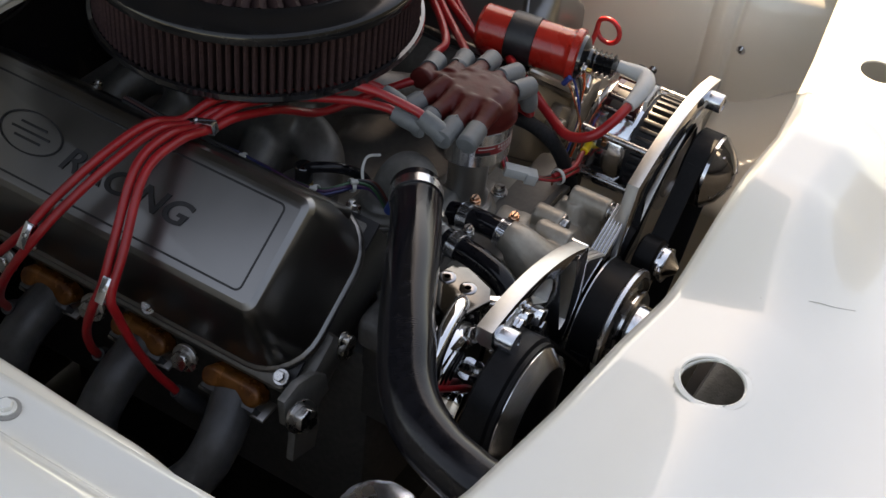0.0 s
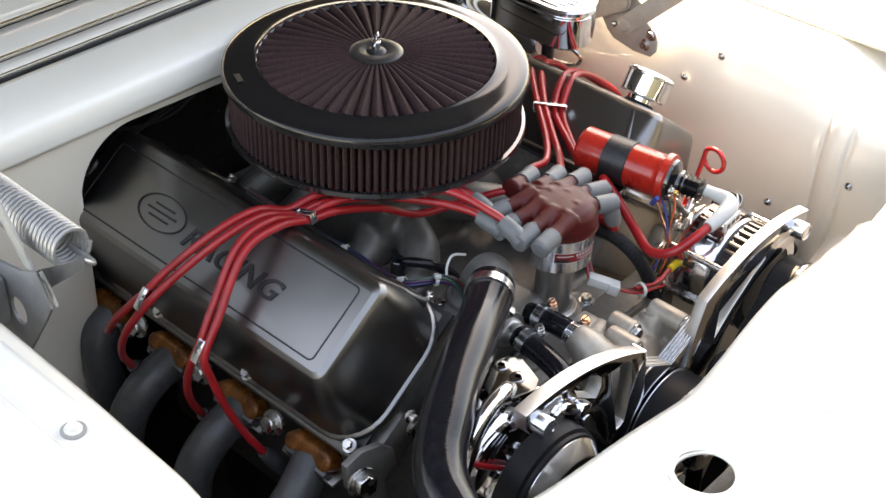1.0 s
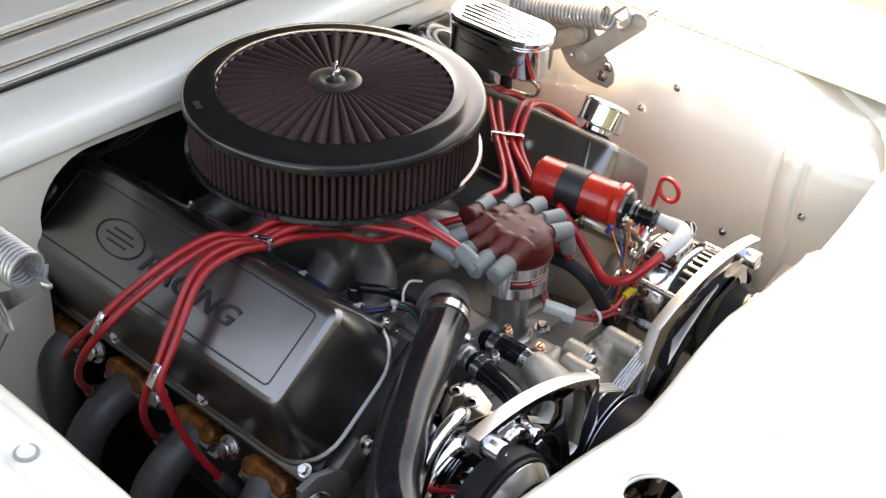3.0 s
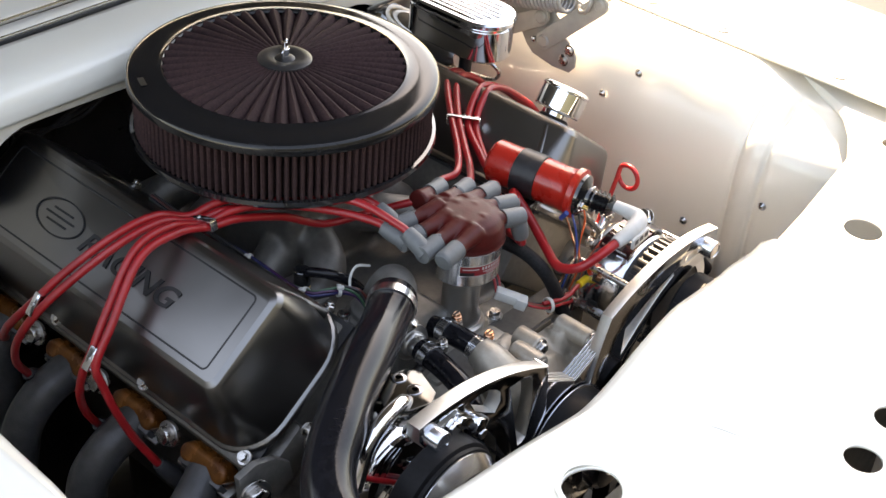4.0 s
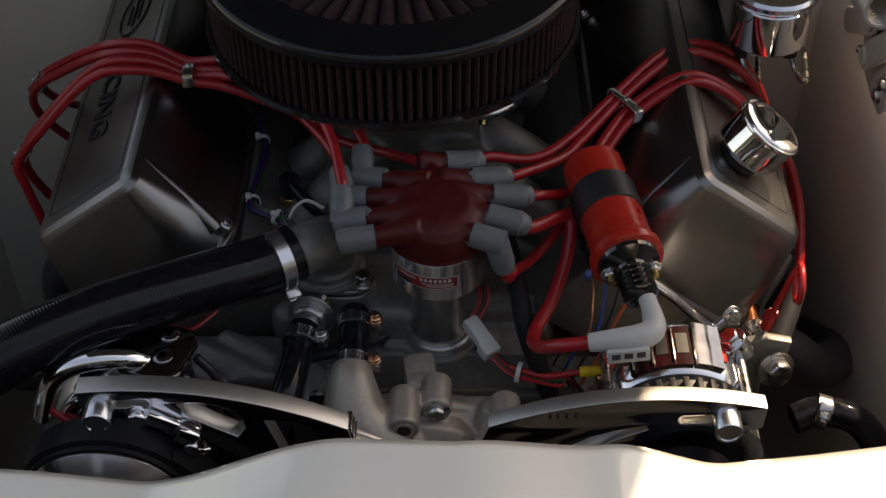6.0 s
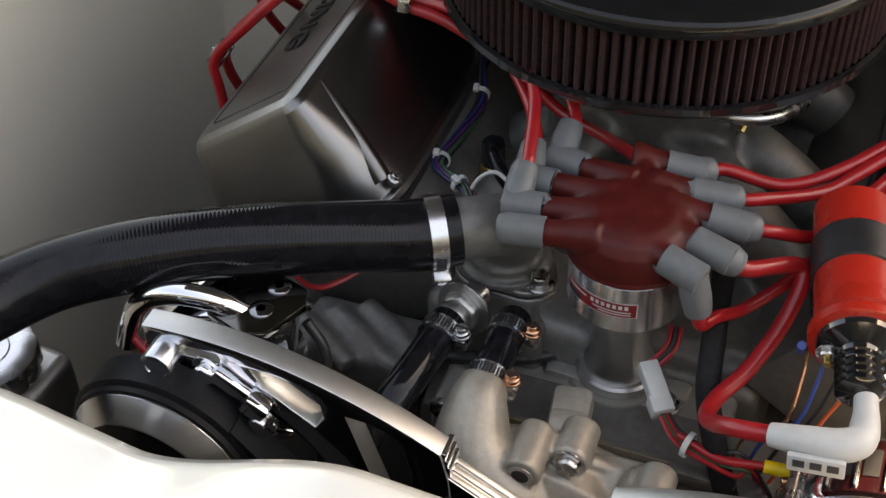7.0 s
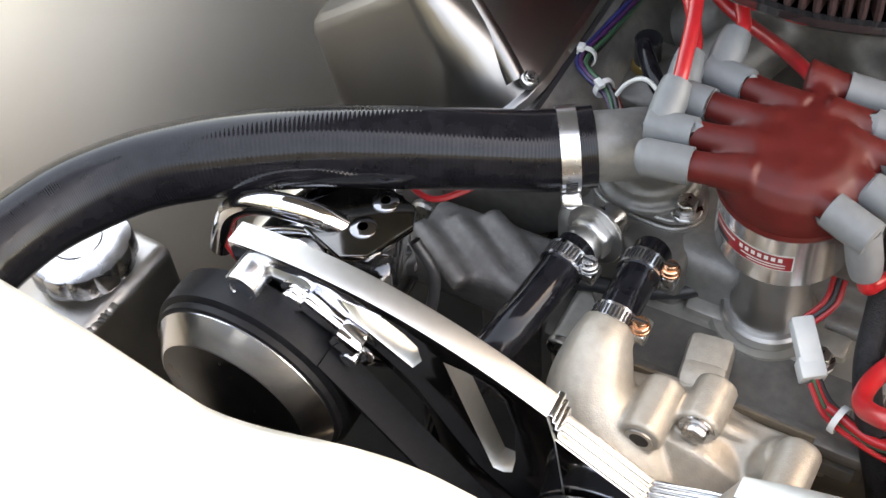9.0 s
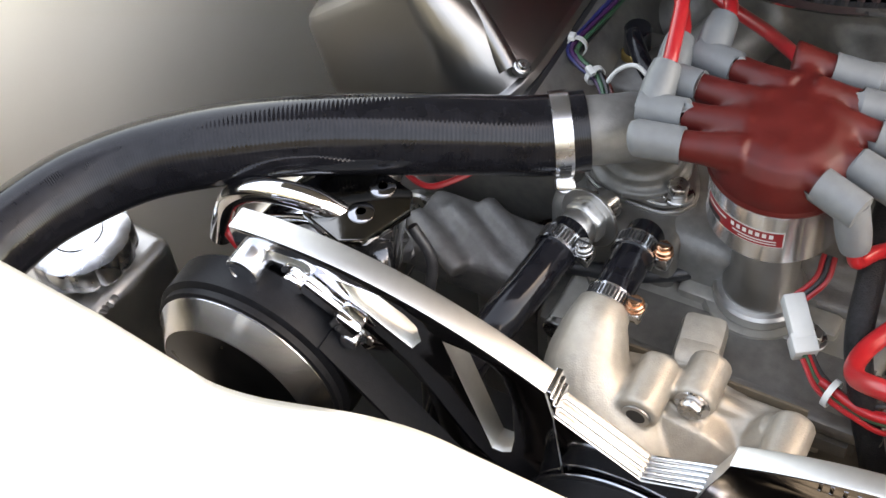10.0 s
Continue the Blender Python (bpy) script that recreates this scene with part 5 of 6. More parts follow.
def hose_clamp(root, p, q, r, side):
    """A worm-drive clamp at p round the line towards q, its screw turned to the side given."""
    z = (Vector(q) - Vector(p)).normalized()
    x = Vector(side) - z * z.dot(Vector(side))
    x.normalize()
    y = z.cross(x)
    turn = Matrix(((x.x, y.x, z.x, p[0]), (x.y, y.y, z.y, p[1]), (x.z, y.z, z.z, p[2]), (0, 0, 0, 1)))
    c = part("hose_clamp", lathe([(r + 0.0004, -0.006), (r + 0.0018, -0.006), (r + 0.0018, 0.006), (r + 0.0004, 0.006)], 36, True), SATIN, root, "slotted metal hose clamp", m=turn)
    part("screw_housing", box(0.009, 0.010, 0.013, 0.002), STEEL, c, m=pose(r + 0.006, 0, 0))
    w = part("worm_screw", merge(rod(0.0058, 0.006, 0.0008, 18), hexhead(0.0046, 0.009)), COPPER if 0.0130 < r < 0.0134 else STEEL, c, m=pose(r + 0.006, 0.005, 0, -90, 0, 0))
    part("screw_slot", box(0.009, 0.0014, 0.001, 0), DARK, w, m=pose(0, 0, 0.0092))
    for k in range(12 if r < 0.02 else 6):
        part("slot", box(0.0006, 0.0013, 0.0075, 0), DARK, c, m=pose(0, 0, 0, 0, 0, ((24 if r < 0.02 else 13) + 0.13 / r * k) * (1 if r < 0.02 else -1)) @ pose(r + 0.0019, 0, 0))
    return c


flex_hose("radiator_hose", "glossy black rubber top radiator hose with a steel clamp",
          [(-0.088, -0.262, 0.742), (-0.113, -0.278, 0.742), (-0.155, -0.303, 0.749), (-0.201, -0.328, 0.754), (-0.248, -0.353, 0.756), (-0.294, -0.381, 0.754), (-0.331, -0.406, 0.749), (-0.356, -0.433, 0.745), (-0.371, -0.461, 0.744), (-0.380, -0.490, 0.743), (-0.384, -0.516, 0.741), (-0.385, -0.58, 0.738)], 0.0262,
          [((-0.102, -0.271, 0.742), (-0.06, -0.245, 0.742), (0.25, -0.75, -0.65))])


def thermostat():
    root = thing("thermostat_housing", "cast aluminium thermostat housing with a water neck", "water outlet", pose(-0.066, -0.217, 0.668))
    lower = [(0.046, -0.016), (0.042, 0.002), (0.024, 0.026), (-0.02, 0.034), (-0.046, 0.018), (-0.042, -0.004), (-0.024, -0.028), (0.02, -0.034), (0.038, -0.028)]
    ring = [(p.x, p.y) for p in spline([(x, y, 0) for x, y in lower + lower[:1]], 5)][:-1]
    for name, k, z, h in (("foot", 1.0, 0.0, 0.005), ("flange", 0.95, 0.006, 0.005)):
        bm = slab([(x * k, y * k) for x, y in ring], h, 0.0012)
        part(name, bm, RAW, root, m=pose(0, 0, z))
    bm = lathe([(0, 0.0), (0.036, 0.0), (0.036, 0.006), (0.030, 0.007), (0.030, 0.014), (0.025, 0.016), (0.022, 0.024), (0, 0.024)], 40)
    merge(bm, tube([(0, 0, 0.008), (0.005, -0.006, 0.034), (0.004, -0.018, 0.054), (-0.008, -0.036, 0.064), (-0.028, -0.049, 0.0655)], 0.0228, 24, 6))
    fused("neck", bm, CASTPALE, root, 0.0020, 2, m=pose(0, 0, 0.009))
    for x, y in ((0.034, -0.019), (-0.034, 0.019)):
        b = part("bolt", hexhead(0.0080, 0.011), STEEL, root, m=pose(x, y, 0.011))
        part("washer", lathe([(0, 0), (0.0115, 0), (0.0115, 0.0018), (0, 0.0018)], 20), STEEL, b)


thermostat()

flex_hose("bypass_hose", "short black bypass hose with two clamps", [(-0.037, -0.280, 0.682), (-0.0365, -0.300, 0.687), (-0.036, -0.328, 0.688), (-0.036, -0.354, 0.686)], 0.0132,
          [((-0.0365, -0.298, 0.6865), (-0.036, -0.328, 0.688), (1, 0, 0.05)), ((-0.036, -0.344, 0.687), (-0.036, -0.356, 0.686), (1, 0, 0.05))])
flex_hose("heater_hose", "black heater hose with a steel clamp", [(-0.081, -0.300, 0.686), (-0.083, -0.315, 0.686), (-0.087, -0.347, 0.684), (-0.094, -0.377, 0.678), (-0.106, -0.405, 0.655), (-0.118, -0.425, 0.60), (-0.12, -0.43, 0.50)], 0.0135,
          [((-0.0830, -0.3135, 0.686), (-0.087, -0.347, 0.684), (1, 0, 0.1))])


def heater_fitting():
    root = thing("hose_fitting", "bright threaded hose fitting in the manifold", "fitting", along((-0.077, -0.284, 0.683), (-0.083, -0.310, 0.687)))
    part("base", rod(0.0115, 0.030, 0.001, seg=18), STEEL, root, m=pose(0, 0, -0.024))
    part("hex", hexhead(0.0165, 0.011), RAW, root, "dull zinc hexagon", m=pose(0, 0, -0.004))
    part("collar", lathe([(0.0, 0.007), (0.0125, 0.007), (0.0135, 0.011), (0.0125, 0.016), (0.0115, 0.018), (0.0115, 0.026), (0.0, 0.026)], 28), RAW, root)


heater_fitting()


BOSSES = ((0.009, 0.671, -0.403, -0.362), (0.036, 0.668, -0.380, -0.346), (0.095, 0.662, -0.410, -0.362))


def water_pump():
    root = thing("water_pump", "warm grey cast aluminium water pump with bolts", "water pump")
    bm = tube([(-0.036, -0.346, 0.687), (-0.036, -0.362, 0.682), (-0.032, -0.382, 0.662), (-0.014, -0.394, 0.638), (0.012, -0.398, 0.61), (0.02, -0.40, 0.58)], 0.024, 22, 6, radius=lambda t: 0.0175 + 0.020 * smoothstep(0.0, 0.7, t))
    merge(bm, lathe([(0, 0), (0.085, 0), (0.085, 0.045), (0.06, 0.07), (0, 0.07)], 40), pose(CX, -0.345, 0.575, 90, 0, 0))
    side = [(-0.350, 0.656), (-0.350, 0.52), (-0.424, 0.52), (-0.420, 0.60), (-0.398, 0.634), (-0.372, 0.652)]
    merge(bm, prism([(y, z) for y, z in side], 0.125, 0.003), Matrix.Translation((0.103, 0, 0)) @ Matrix.Rotation(radians(90), 4, "Z"))
    for x, z, front, back in BOSSES:
        merge(bm, rod(0.0135, back - front, 0.0015, 28), pose(x, back, z, 90, 0, 0))
        merge(bm, box(0.020, back - front - 0.004, 0.05, 0.004, (x, (front + back) / 2 + 0.002, z - 0.026)))
    merge(bm, tube([(0.092, -0.37, 0.655), (0.07, -0.375, 0.625), (CX, -0.38, 0.60)], 0.018, 14, 5))
    merge(bm, tube([(0.040, -0.365, 0.655), (0.066, -0.362, 0.648), (0.090, -0.366, 0.650)], 0.008, 12, 5))
    fused("casting", bm, CASTWARM, root, 0.0019, 2)
    part("joint", box(0.118, 0.0022, 0.03, 0.0004, (0.040, -0.3485, 0.6435)), GASKET, root, "brown paper gasket edge")
    for x, z, front, back in BOSSES[1:]:
        b = part("bolt", hexhead(0.0085, 0.007), STEEL, root, m=pose(x, front + 0.0005, z, 90, 0, 0))
        part("washer", lathe([(0, 0), (0.0115, 0), (0.0115, 0.0015), (0, 0.0015)], 22), STEEL, b)
    part("bolt_hole", lathe([(0.0, 0.0), (0.0062, 0.0), (0.0062, 0.001), (0.0, 0.001)], 18), DARK, root, m=pose(0.009, -0.4035, 0.671, 90, 0, 0))
    part("hole_rim", lathe([(0.0062, 0.0), (0.0090, 0.0), (0.0090, 0.0012), (0.0062, 0.0012)], 22, True), RAW, root, m=pose(0.009, -0.4033, 0.671, 90, 0, 0))
    part("core_plug", rod(0.0095, 0.006, 0.001, 20), STEEL, root, m=pose(-0.066, -0.352, 0.655, 90, 0, 0))
    part("front_cover", box(0.24, 0.06, 0.26, 0.015, (CX, -0.30, 0.49)), CAST, root, "cast timing cover")
    part("cover_ear", box(0.10, 0.06, 0.05, 0.010, (0.150, -0.305, 0.600)), CAST, root, m=pose(0, 0, 0, 0, 0, 0))
    bm = box(0.030, 0.045, 0.022, 0.006)
    merge(bm, box(0.030, 0.020, 0.034, 0.006, (0, -0.008, -0.004)))
    part("lug", bm, CASTWARM, root, m=pose(0.022, -0.330, 0.652, 8, 0, 8))
    part("top_flange", box(0.20, 0.012, 0.012, 0.003, (0.045, -0.340, 0.640)), CAST, root)


water_pump()


def two_faced(ob):
    """Mirror-polished front and back, brushed edges."""
    ob.data.materials.append(MIRRORED)
    for p in ob.data.polygons:
        p.material_index = int(abs(p.normal.y) > 0.9)


def front_bracket(name, label, outer, holes, bolt, bars, y=-0.438, depth=0.020):
    root = thing(name, label, "bracket", pose(0, y, 0), group="accessory brackets")
    arm = part("arm", plate(outer, holes, depth, 0.0012), BRUSHED, root)
    two_faced(arm)
    b = part("bolt", lathe([(0, 0), (0.0115, 0), (0.0115, 0.016), (0.0108, 0.0172), (0.0085, 0.0175), (0.008, 0.0165), (0, 0.0165)], 28), SATIN, root, "bright round bolt head", m=pose(bolt[0], 0.0, bolt[1], 90, 0, 0))
    for x, z, w in bars:
        part("engraved_bar", box(w, 0.0006, 0.008, 0.0001), DARKPOLISH, root, m=pose(x, -0.0003, z))
    return root


def arc_top(a, b, rise, n=18):
    return [(a[0] + (b[0] - a[0]) * k / n, a[1] + (b[1] - a[1]) * k / n + rise * 4 * (k / n) * (1 - k / n)) for k in range(n + 1)]


front_bracket("pump_bracket", "polished aluminium bracket arm holding the steering pump",
              arc_top((-0.242, 0.761), (-0.035, 0.716), 0.018) + [(-0.030, 0.690), (-0.025, 0.636), (-0.022, 0.59), (-0.06, 0.570), (-0.098, 0.580), (-0.108, 0.610), (-0.110, 0.640), (-0.115, 0.668), (-0.128, 0.686), (-0.146, 0.702), (-0.167, 0.717), (-0.190, 0.725), (-0.213, 0.728), (-0.231, 0.730), (-0.241, 0.745)],
              [rotated(roundrect(-0.219, 0.7430, -0.186, 0.7545, 0.0055), 3, -0.203, 0.749),
               [(-0.168, 0.749), (-0.152, 0.7505), (-0.136, 0.748), (-0.124, 0.741), (-0.116, 0.733), (-0.114, 0.719), (-0.122, 0.706), (-0.140, 0.718), (-0.158, 0.731)],
               [(-0.101, 0.729), (-0.085, 0.7285), (-0.069, 0.724), (-0.060, 0.716), (-0.054, 0.687), (-0.055, 0.650), (-0.058, 0.632), (-0.065, 0.627), (-0.073, 0.627), (-0.089, 0.685)]],
              (-0.226, 0.745), [], -0.439, 0.017)
front_bracket("alternator_bracket", "polished aluminium bracket arm holding the alternator",
              arc_top((0.079, 0.722), (0.294, 0.744), 0.020) + [(0.294, 0.722), (0.275, 0.712), (0.245, 0.708), (0.20, 0.70), (0.165, 0.68), (0.14, 0.65), (0.12, 0.61), (0.06, 0.60), (0.055, 0.64), (0.068, 0.69), (0.076, 0.712)],
              [rotated(roundrect(0.226, 0.7255, 0.259, 0.7375, 0.0055), 4, 0.243, 0.7315),
               [(0.112, 0.690), (0.147, 0.706), (0.179, 0.7185), (0.203, 0.7255), (0.206, 0.7185), (0.180, 0.705), (0.143, 0.678), (0.112, 0.648)]],
              (0.264, 0.735), [(0.126, 0.7375, 0.0022), (0.132, 0.738, 0.0022), (0.139, 0.7385, 0.0022), (0.146, 0.739, 0.0022)], -0.442, 0.0145)


def bracket_link():
    root = thing("bracket_link", "polished ribbed link between the two bracket arms", "bracket", pose(0, -0.438, 0))
    two_faced(part("slope", plate([(-0.033, 0.694), (0.026, 0.660), (0.026, 0.600), (-0.024, 0.600), (-0.029, 0.66)], [], 0.020, 0.001), BRUSHED, root))
    two_faced(part("saddle", plate([(0.027, 0.659), (0.084, 0.684), (0.080, 0.655), (0.064, 0.600), (0.027, 0.600)], [], 0.019, 0.001), BRUSHED, root))
    for k in range(5):
        part("rib", box(0.062, 0.0022, 0.004, 0.0006), POLISHED, root, m=pose(0.0555, 0.002 + 0.0038 * k, 0.6735, 0, -23.7, 0))
    for k in range(3):
        part("slope_rib", box(0.066, 0.0045, 0.0024, 0.0006), BRUSHED, root, m=pose(-0.0035, 0.0035 + 0.0065 * k, 0.6785, 0, 30, 0))
    for k in range(3):
        part("step", box(0.004, 0.018, 0.011, 0.0006), POLISHED, root, m=pose(-0.033 + 0.0016 * k, 0.0098, 0.711 - 0.0065 * k))


bracket_link()


def pulley(name, label, x, z, y_back, r, width, cone, ring=0.02, hollow=False, style=""):
    """A belt pulley on a y axis with a bright nose."""
    root = thing(name, label, "pulley", pose(x, y_back, z, 90, 0, 0), group="belt pulleys")
    part("rim", lathe([(0, 0), (r - 0.004, 0), (r, 0.003), (r, width - 0.003), (r - 0.004, width), (0, width)], 64), BELT, root, "black belt-covered rim")
    if hollow:
        part("shoulder", lathe([(0, width - 0.001), (r - 0.0035, width - 0.001), (r - 0.0035, width + 0.004), (r - 0.005, width + 0.005), (0, width + 0.005)], 72), BELT, root)
        part("nose", lathe([(r - 0.006, width + 0.004), (r - 0.006, width + 0.006), (r - 0.007, width + 0.007), (r - 0.006 - ring, width + cone), (r - 0.0075 - ring, width + cone + 0.0005), (0, width + cone + 0.0005)][:5], 72), TURNED, root, "bright turned bevel")
        part("dish", lathe([(r - 0.0075 - ring, width + cone + 0.0005), (r - 0.009 - ring, width + cone + 0.0005), (0.034, width + cone + 0.005), (0.018, width + cone + 0.009), (0.006, width + cone + 0.0105), (0, width + cone + 0.0105)], 72), DISHBLACK, root, "polished domed centre with a dark reflection put into its colour")
        return root
    if style == "hub":
        part("lip", lathe([(r + 0.001, width - 0.002), (r + 0.002, width), (r + 0.001, width + 0.004), (r - 0.006, width + 0.006), (r - 0.010, width + 0.002), (0.03, width + 0.001)], 64), SATIN, root, "bright rim lip")
        part("back_lip", lathe([(r - 0.001, 0.0), (r + 0.003, 0.0005), (r + 0.003, 0.002), (r - 0.001, 0.003)], 64, True), SATIN, root)
        part("nose", lathe([(0.046, width), (0.046, width + 0.012), (0.043, width + 0.015), (0.033, width + 0.016), (0.032, width + 0.030), (0.028, width + 0.034), (0.012, width + 0.034), (0.010, width + 0.028), (0, width + 0.028)], 56), POLISHED, root, "stepped polished hub")
        return root
    if style == "dome":
        part("nose", lathe([(r - 0.001, width - 0.002), (r - 0.001, width + 0.002), (r - 0.004, width + 0.005), (r * 0.72, width + cone * 0.55), (r * 0.40, width + cone * 0.85), (0.004, width + cone), (0, width + cone)], 64), MIRRORED, root, "polished domed nose")
        for a in range(0, 360, 90):
            part("ridge", tube([(r * 0.80, 0, width + cone * 0.44), (r * 0.55, 0, width + cone * 0.73), (r * 0.25, 0, width + cone * 0.95)], 0.0012, 8, 4), CHROME, root, m=pose(0, 0, 0, 0, 0, a + 20))
        return root
    prof = [(r - 0.004, width - 0.001), (r - 0.003, width + 0.003), (r * 0.80, width + cone * 0.45), (r * 0.55, width + cone * 0.55), (0.004, width + cone), (0, width + cone)]
    part("nose", lathe(prof, 64), POLISHED, root, "polished metal nose")
    return root


pulley("steering_pump_pulley", "wide black belted pulley with a polished nose", -0.227, 0.668, -0.440, 0.071, 0.029, 0.020, 0.0120, True)
pulley("water_pump_pulley", "black belted pulley with a stepped polished hub", CX, 0.582, -0.440, 0.066, 0.034, 0.035, style="hub")
pulley("alternator_pulley", "black belted pulley with a dark domed nose", 0.236, 0.662, -0.446, 0.045, 0.030, 0.026, style="dome")
pulley("idler_pulley", "small idler pulley with a pointed chrome nose", 0.120, 0.602, -0.446, 0.026, 0.026, 0.024)
pulley("crank_pulley", "large crankshaft pulley low on the engine", CX, 0.36, -0.430, 0.085, 0.040, 0.010)


def belt():
    root = thing("drive_belt", "black ribbed drive belt round the pulleys", "belt")

    def strap(ax, az, ar, bx, bz, br, y):
        d = Vector((bx - ax, 0, bz - az))
        n = Vector((-d.z, 0, d.x)).normalized()
        for s in (-1, 1):
            bm = bmesh.new()
            p, q = Vector((ax, 0, az)) + n * s * ar, Vector((bx, 0, bz)) + n * s * br
            vs = [bm.verts.new(v) for v in (p + Vector((0, y, 0)), q + Vector((0, y, 0)), q + Vector((0, y - 0.022, 0)), p + Vector((0, y - 0.022, 0)))]
            vo = [bm.verts.new(v.co + n * s * 0.003) for v in vs]
            bm.faces.new(vs)
            bm.faces.new(vo[::-1])
            for k in range(4):
                bm.faces.new((vs[k], vs[(k + 1) % 4], vo[(k + 1) % 4], vo[k]))
            bmesh.ops.recalc_face_normals(bm, faces=bm.faces[:])
            part("belt_run", bm, BELT, root)

    strap(0.236, 0.662, 0.0435, CX, 0.36, 0.0835, -0.450)
    strap(-0.227, 0.668, 0.0695, CX, 0.36, 0.0835, -0.444)
    strap(CX, 0.582, 0.0645, CX, 0.36, 0.0835, -0.447)


belt()


def sector(r0, r1, a0, a1, z0, z1, n=10):
    """A piece of a thick ring between two angles."""
    bm = bmesh.new()
    rings = []
    for k in range(n + 1):
        t = radians(a0 + (a1 - a0) * k / n)
        rings.append([bm.verts.new((r * math.cos(t), r * math.sin(t), z)) for r, z in ((r0, z0), (r1, z0), (r1, z1), (r0, z1))])
    for a, b in zip(rings, rings[1:]):
        for k in range(4):
            bm.faces.new((a[k], a[(k + 1) % 4], b[(k + 1) % 4], b[k]))
    bm.faces.new(rings[0])
    bm.faces.new(rings[-1][::-1])
    bmesh.ops.recalc_face_normals(bm, faces=bm.faces[:])
    return bm


def alternator():
    root = thing("alternator", "polished alternator with black cooling fins", "alternator", pose(0.241, -0.322, 0.657, 90, 0, 0))
    part("rear_housing", lathe([(0, 0), (0.052, 0), (0.062, 0.005), (0.0665, 0.014), (0.0665, 0.056), (0.063, 0.062), (0, 0.062)], 56), POLISHED, root, "polished rear housing")
    part("stator", lathe([(0, 0.060), (0.059, 0.060), (0.059, 0.106), (0, 0.106)], 56), BLACK, root)
    for k in range(36):
        part("fin", box(0.010, 0.0050, 0.036, 0.001), BLACK, root, m=pose(0, 0, 0.085, 0, 0, 10 * k) @ pose(0.0610, 0, 0))
    part("front_ring", lathe([(0.05, 0.102), (0.0655, 0.102), (0.0665, 0.104), (0.0665, 0.108), (0.05, 0.109)], 56, True), POLISHED, root, "polished front ring")
    # moulded cover over the brush gear, with windows, and a polished block beside it
    cover = part("regulator", sector(0.064, 0.0705, 84, 128, 0.016, 0.058), MAROON, root, "dark maroon moulded regulator cover")
    for a in (90, 104, 118):
        part("window", sector(0.0690, 0.0712, a - 4, a + 4, 0.024, 0.046, 3), DARK, cover)
        part("rib", box(0.003, 0.0016, 0.036, 0.0006), STEEL, cover, m=pose(0, 0, 0.037, 0, 0, a + 6.5) @ pose(0.0718, 0, 0))
    # dark metal stands in for the shade that falls on this block
    part("side_block", sector(0.064, 0.0720, 62, 82, 0.012, 0.058, 5), DARKPOLISH, root)
    part("side_label", box(0.002, 0.007, 0.020, 0.0005), COILRED, root, "small red label", m=pose(0, 0, 0.034, 0, 0, 58) @ pose(0.0675, 0, 0))
    for k in range(12):
        part("vent", box(0.016, 0.010, 0.004, 0.0015), DARK, root, m=pose(0, 0, 0, 0, 0, 30 * k + 160) @ pose(0.0650, 0, 0.034, 0, 90, 0))
        part("rear_vent", box(0.020, 0.007, 0.003, 0.001), DARK, root, m=pose(0, 0, 0, 0, 0, 30 * k) @ pose(0.042, 0, 0.0002))
    for a in (200, 260, 150, 40):
        part("tie_bolt", rod(0.0045, 0.10, seg=12), STEEL, root, m=pose(0.069 * math.cos(radians(a)), 0.069 * math.sin(radians(a)), 0.004))
    lug = part("bracket_lug", box(0.020, 0.024, 0.018, 0.005), CHROME, root, m=pose(0.052, 0.050, 0.022, 0, 0, 35))
    part("lug_nut", hexhead(0.009, 0.010), CHROME, lug, m=pose(0, 0.010, 0, -90, 0, 0))
    part("terminal", rod(0.0036, 0.022, seg=12), COPPER, root, m=pose(-0.047, 0.028, 0.030, 0, -70, 0))
    part("terminal_ring", lathe([(0.004, -0.003), (0.0095, -0.003), (0.0095, 0.003), (0.004, 0.003)], 20, True), COILRED, root, "red ring terminal", m=pose(-0.058, 0.030, 0.026, 0, -70, 0))


alternator()


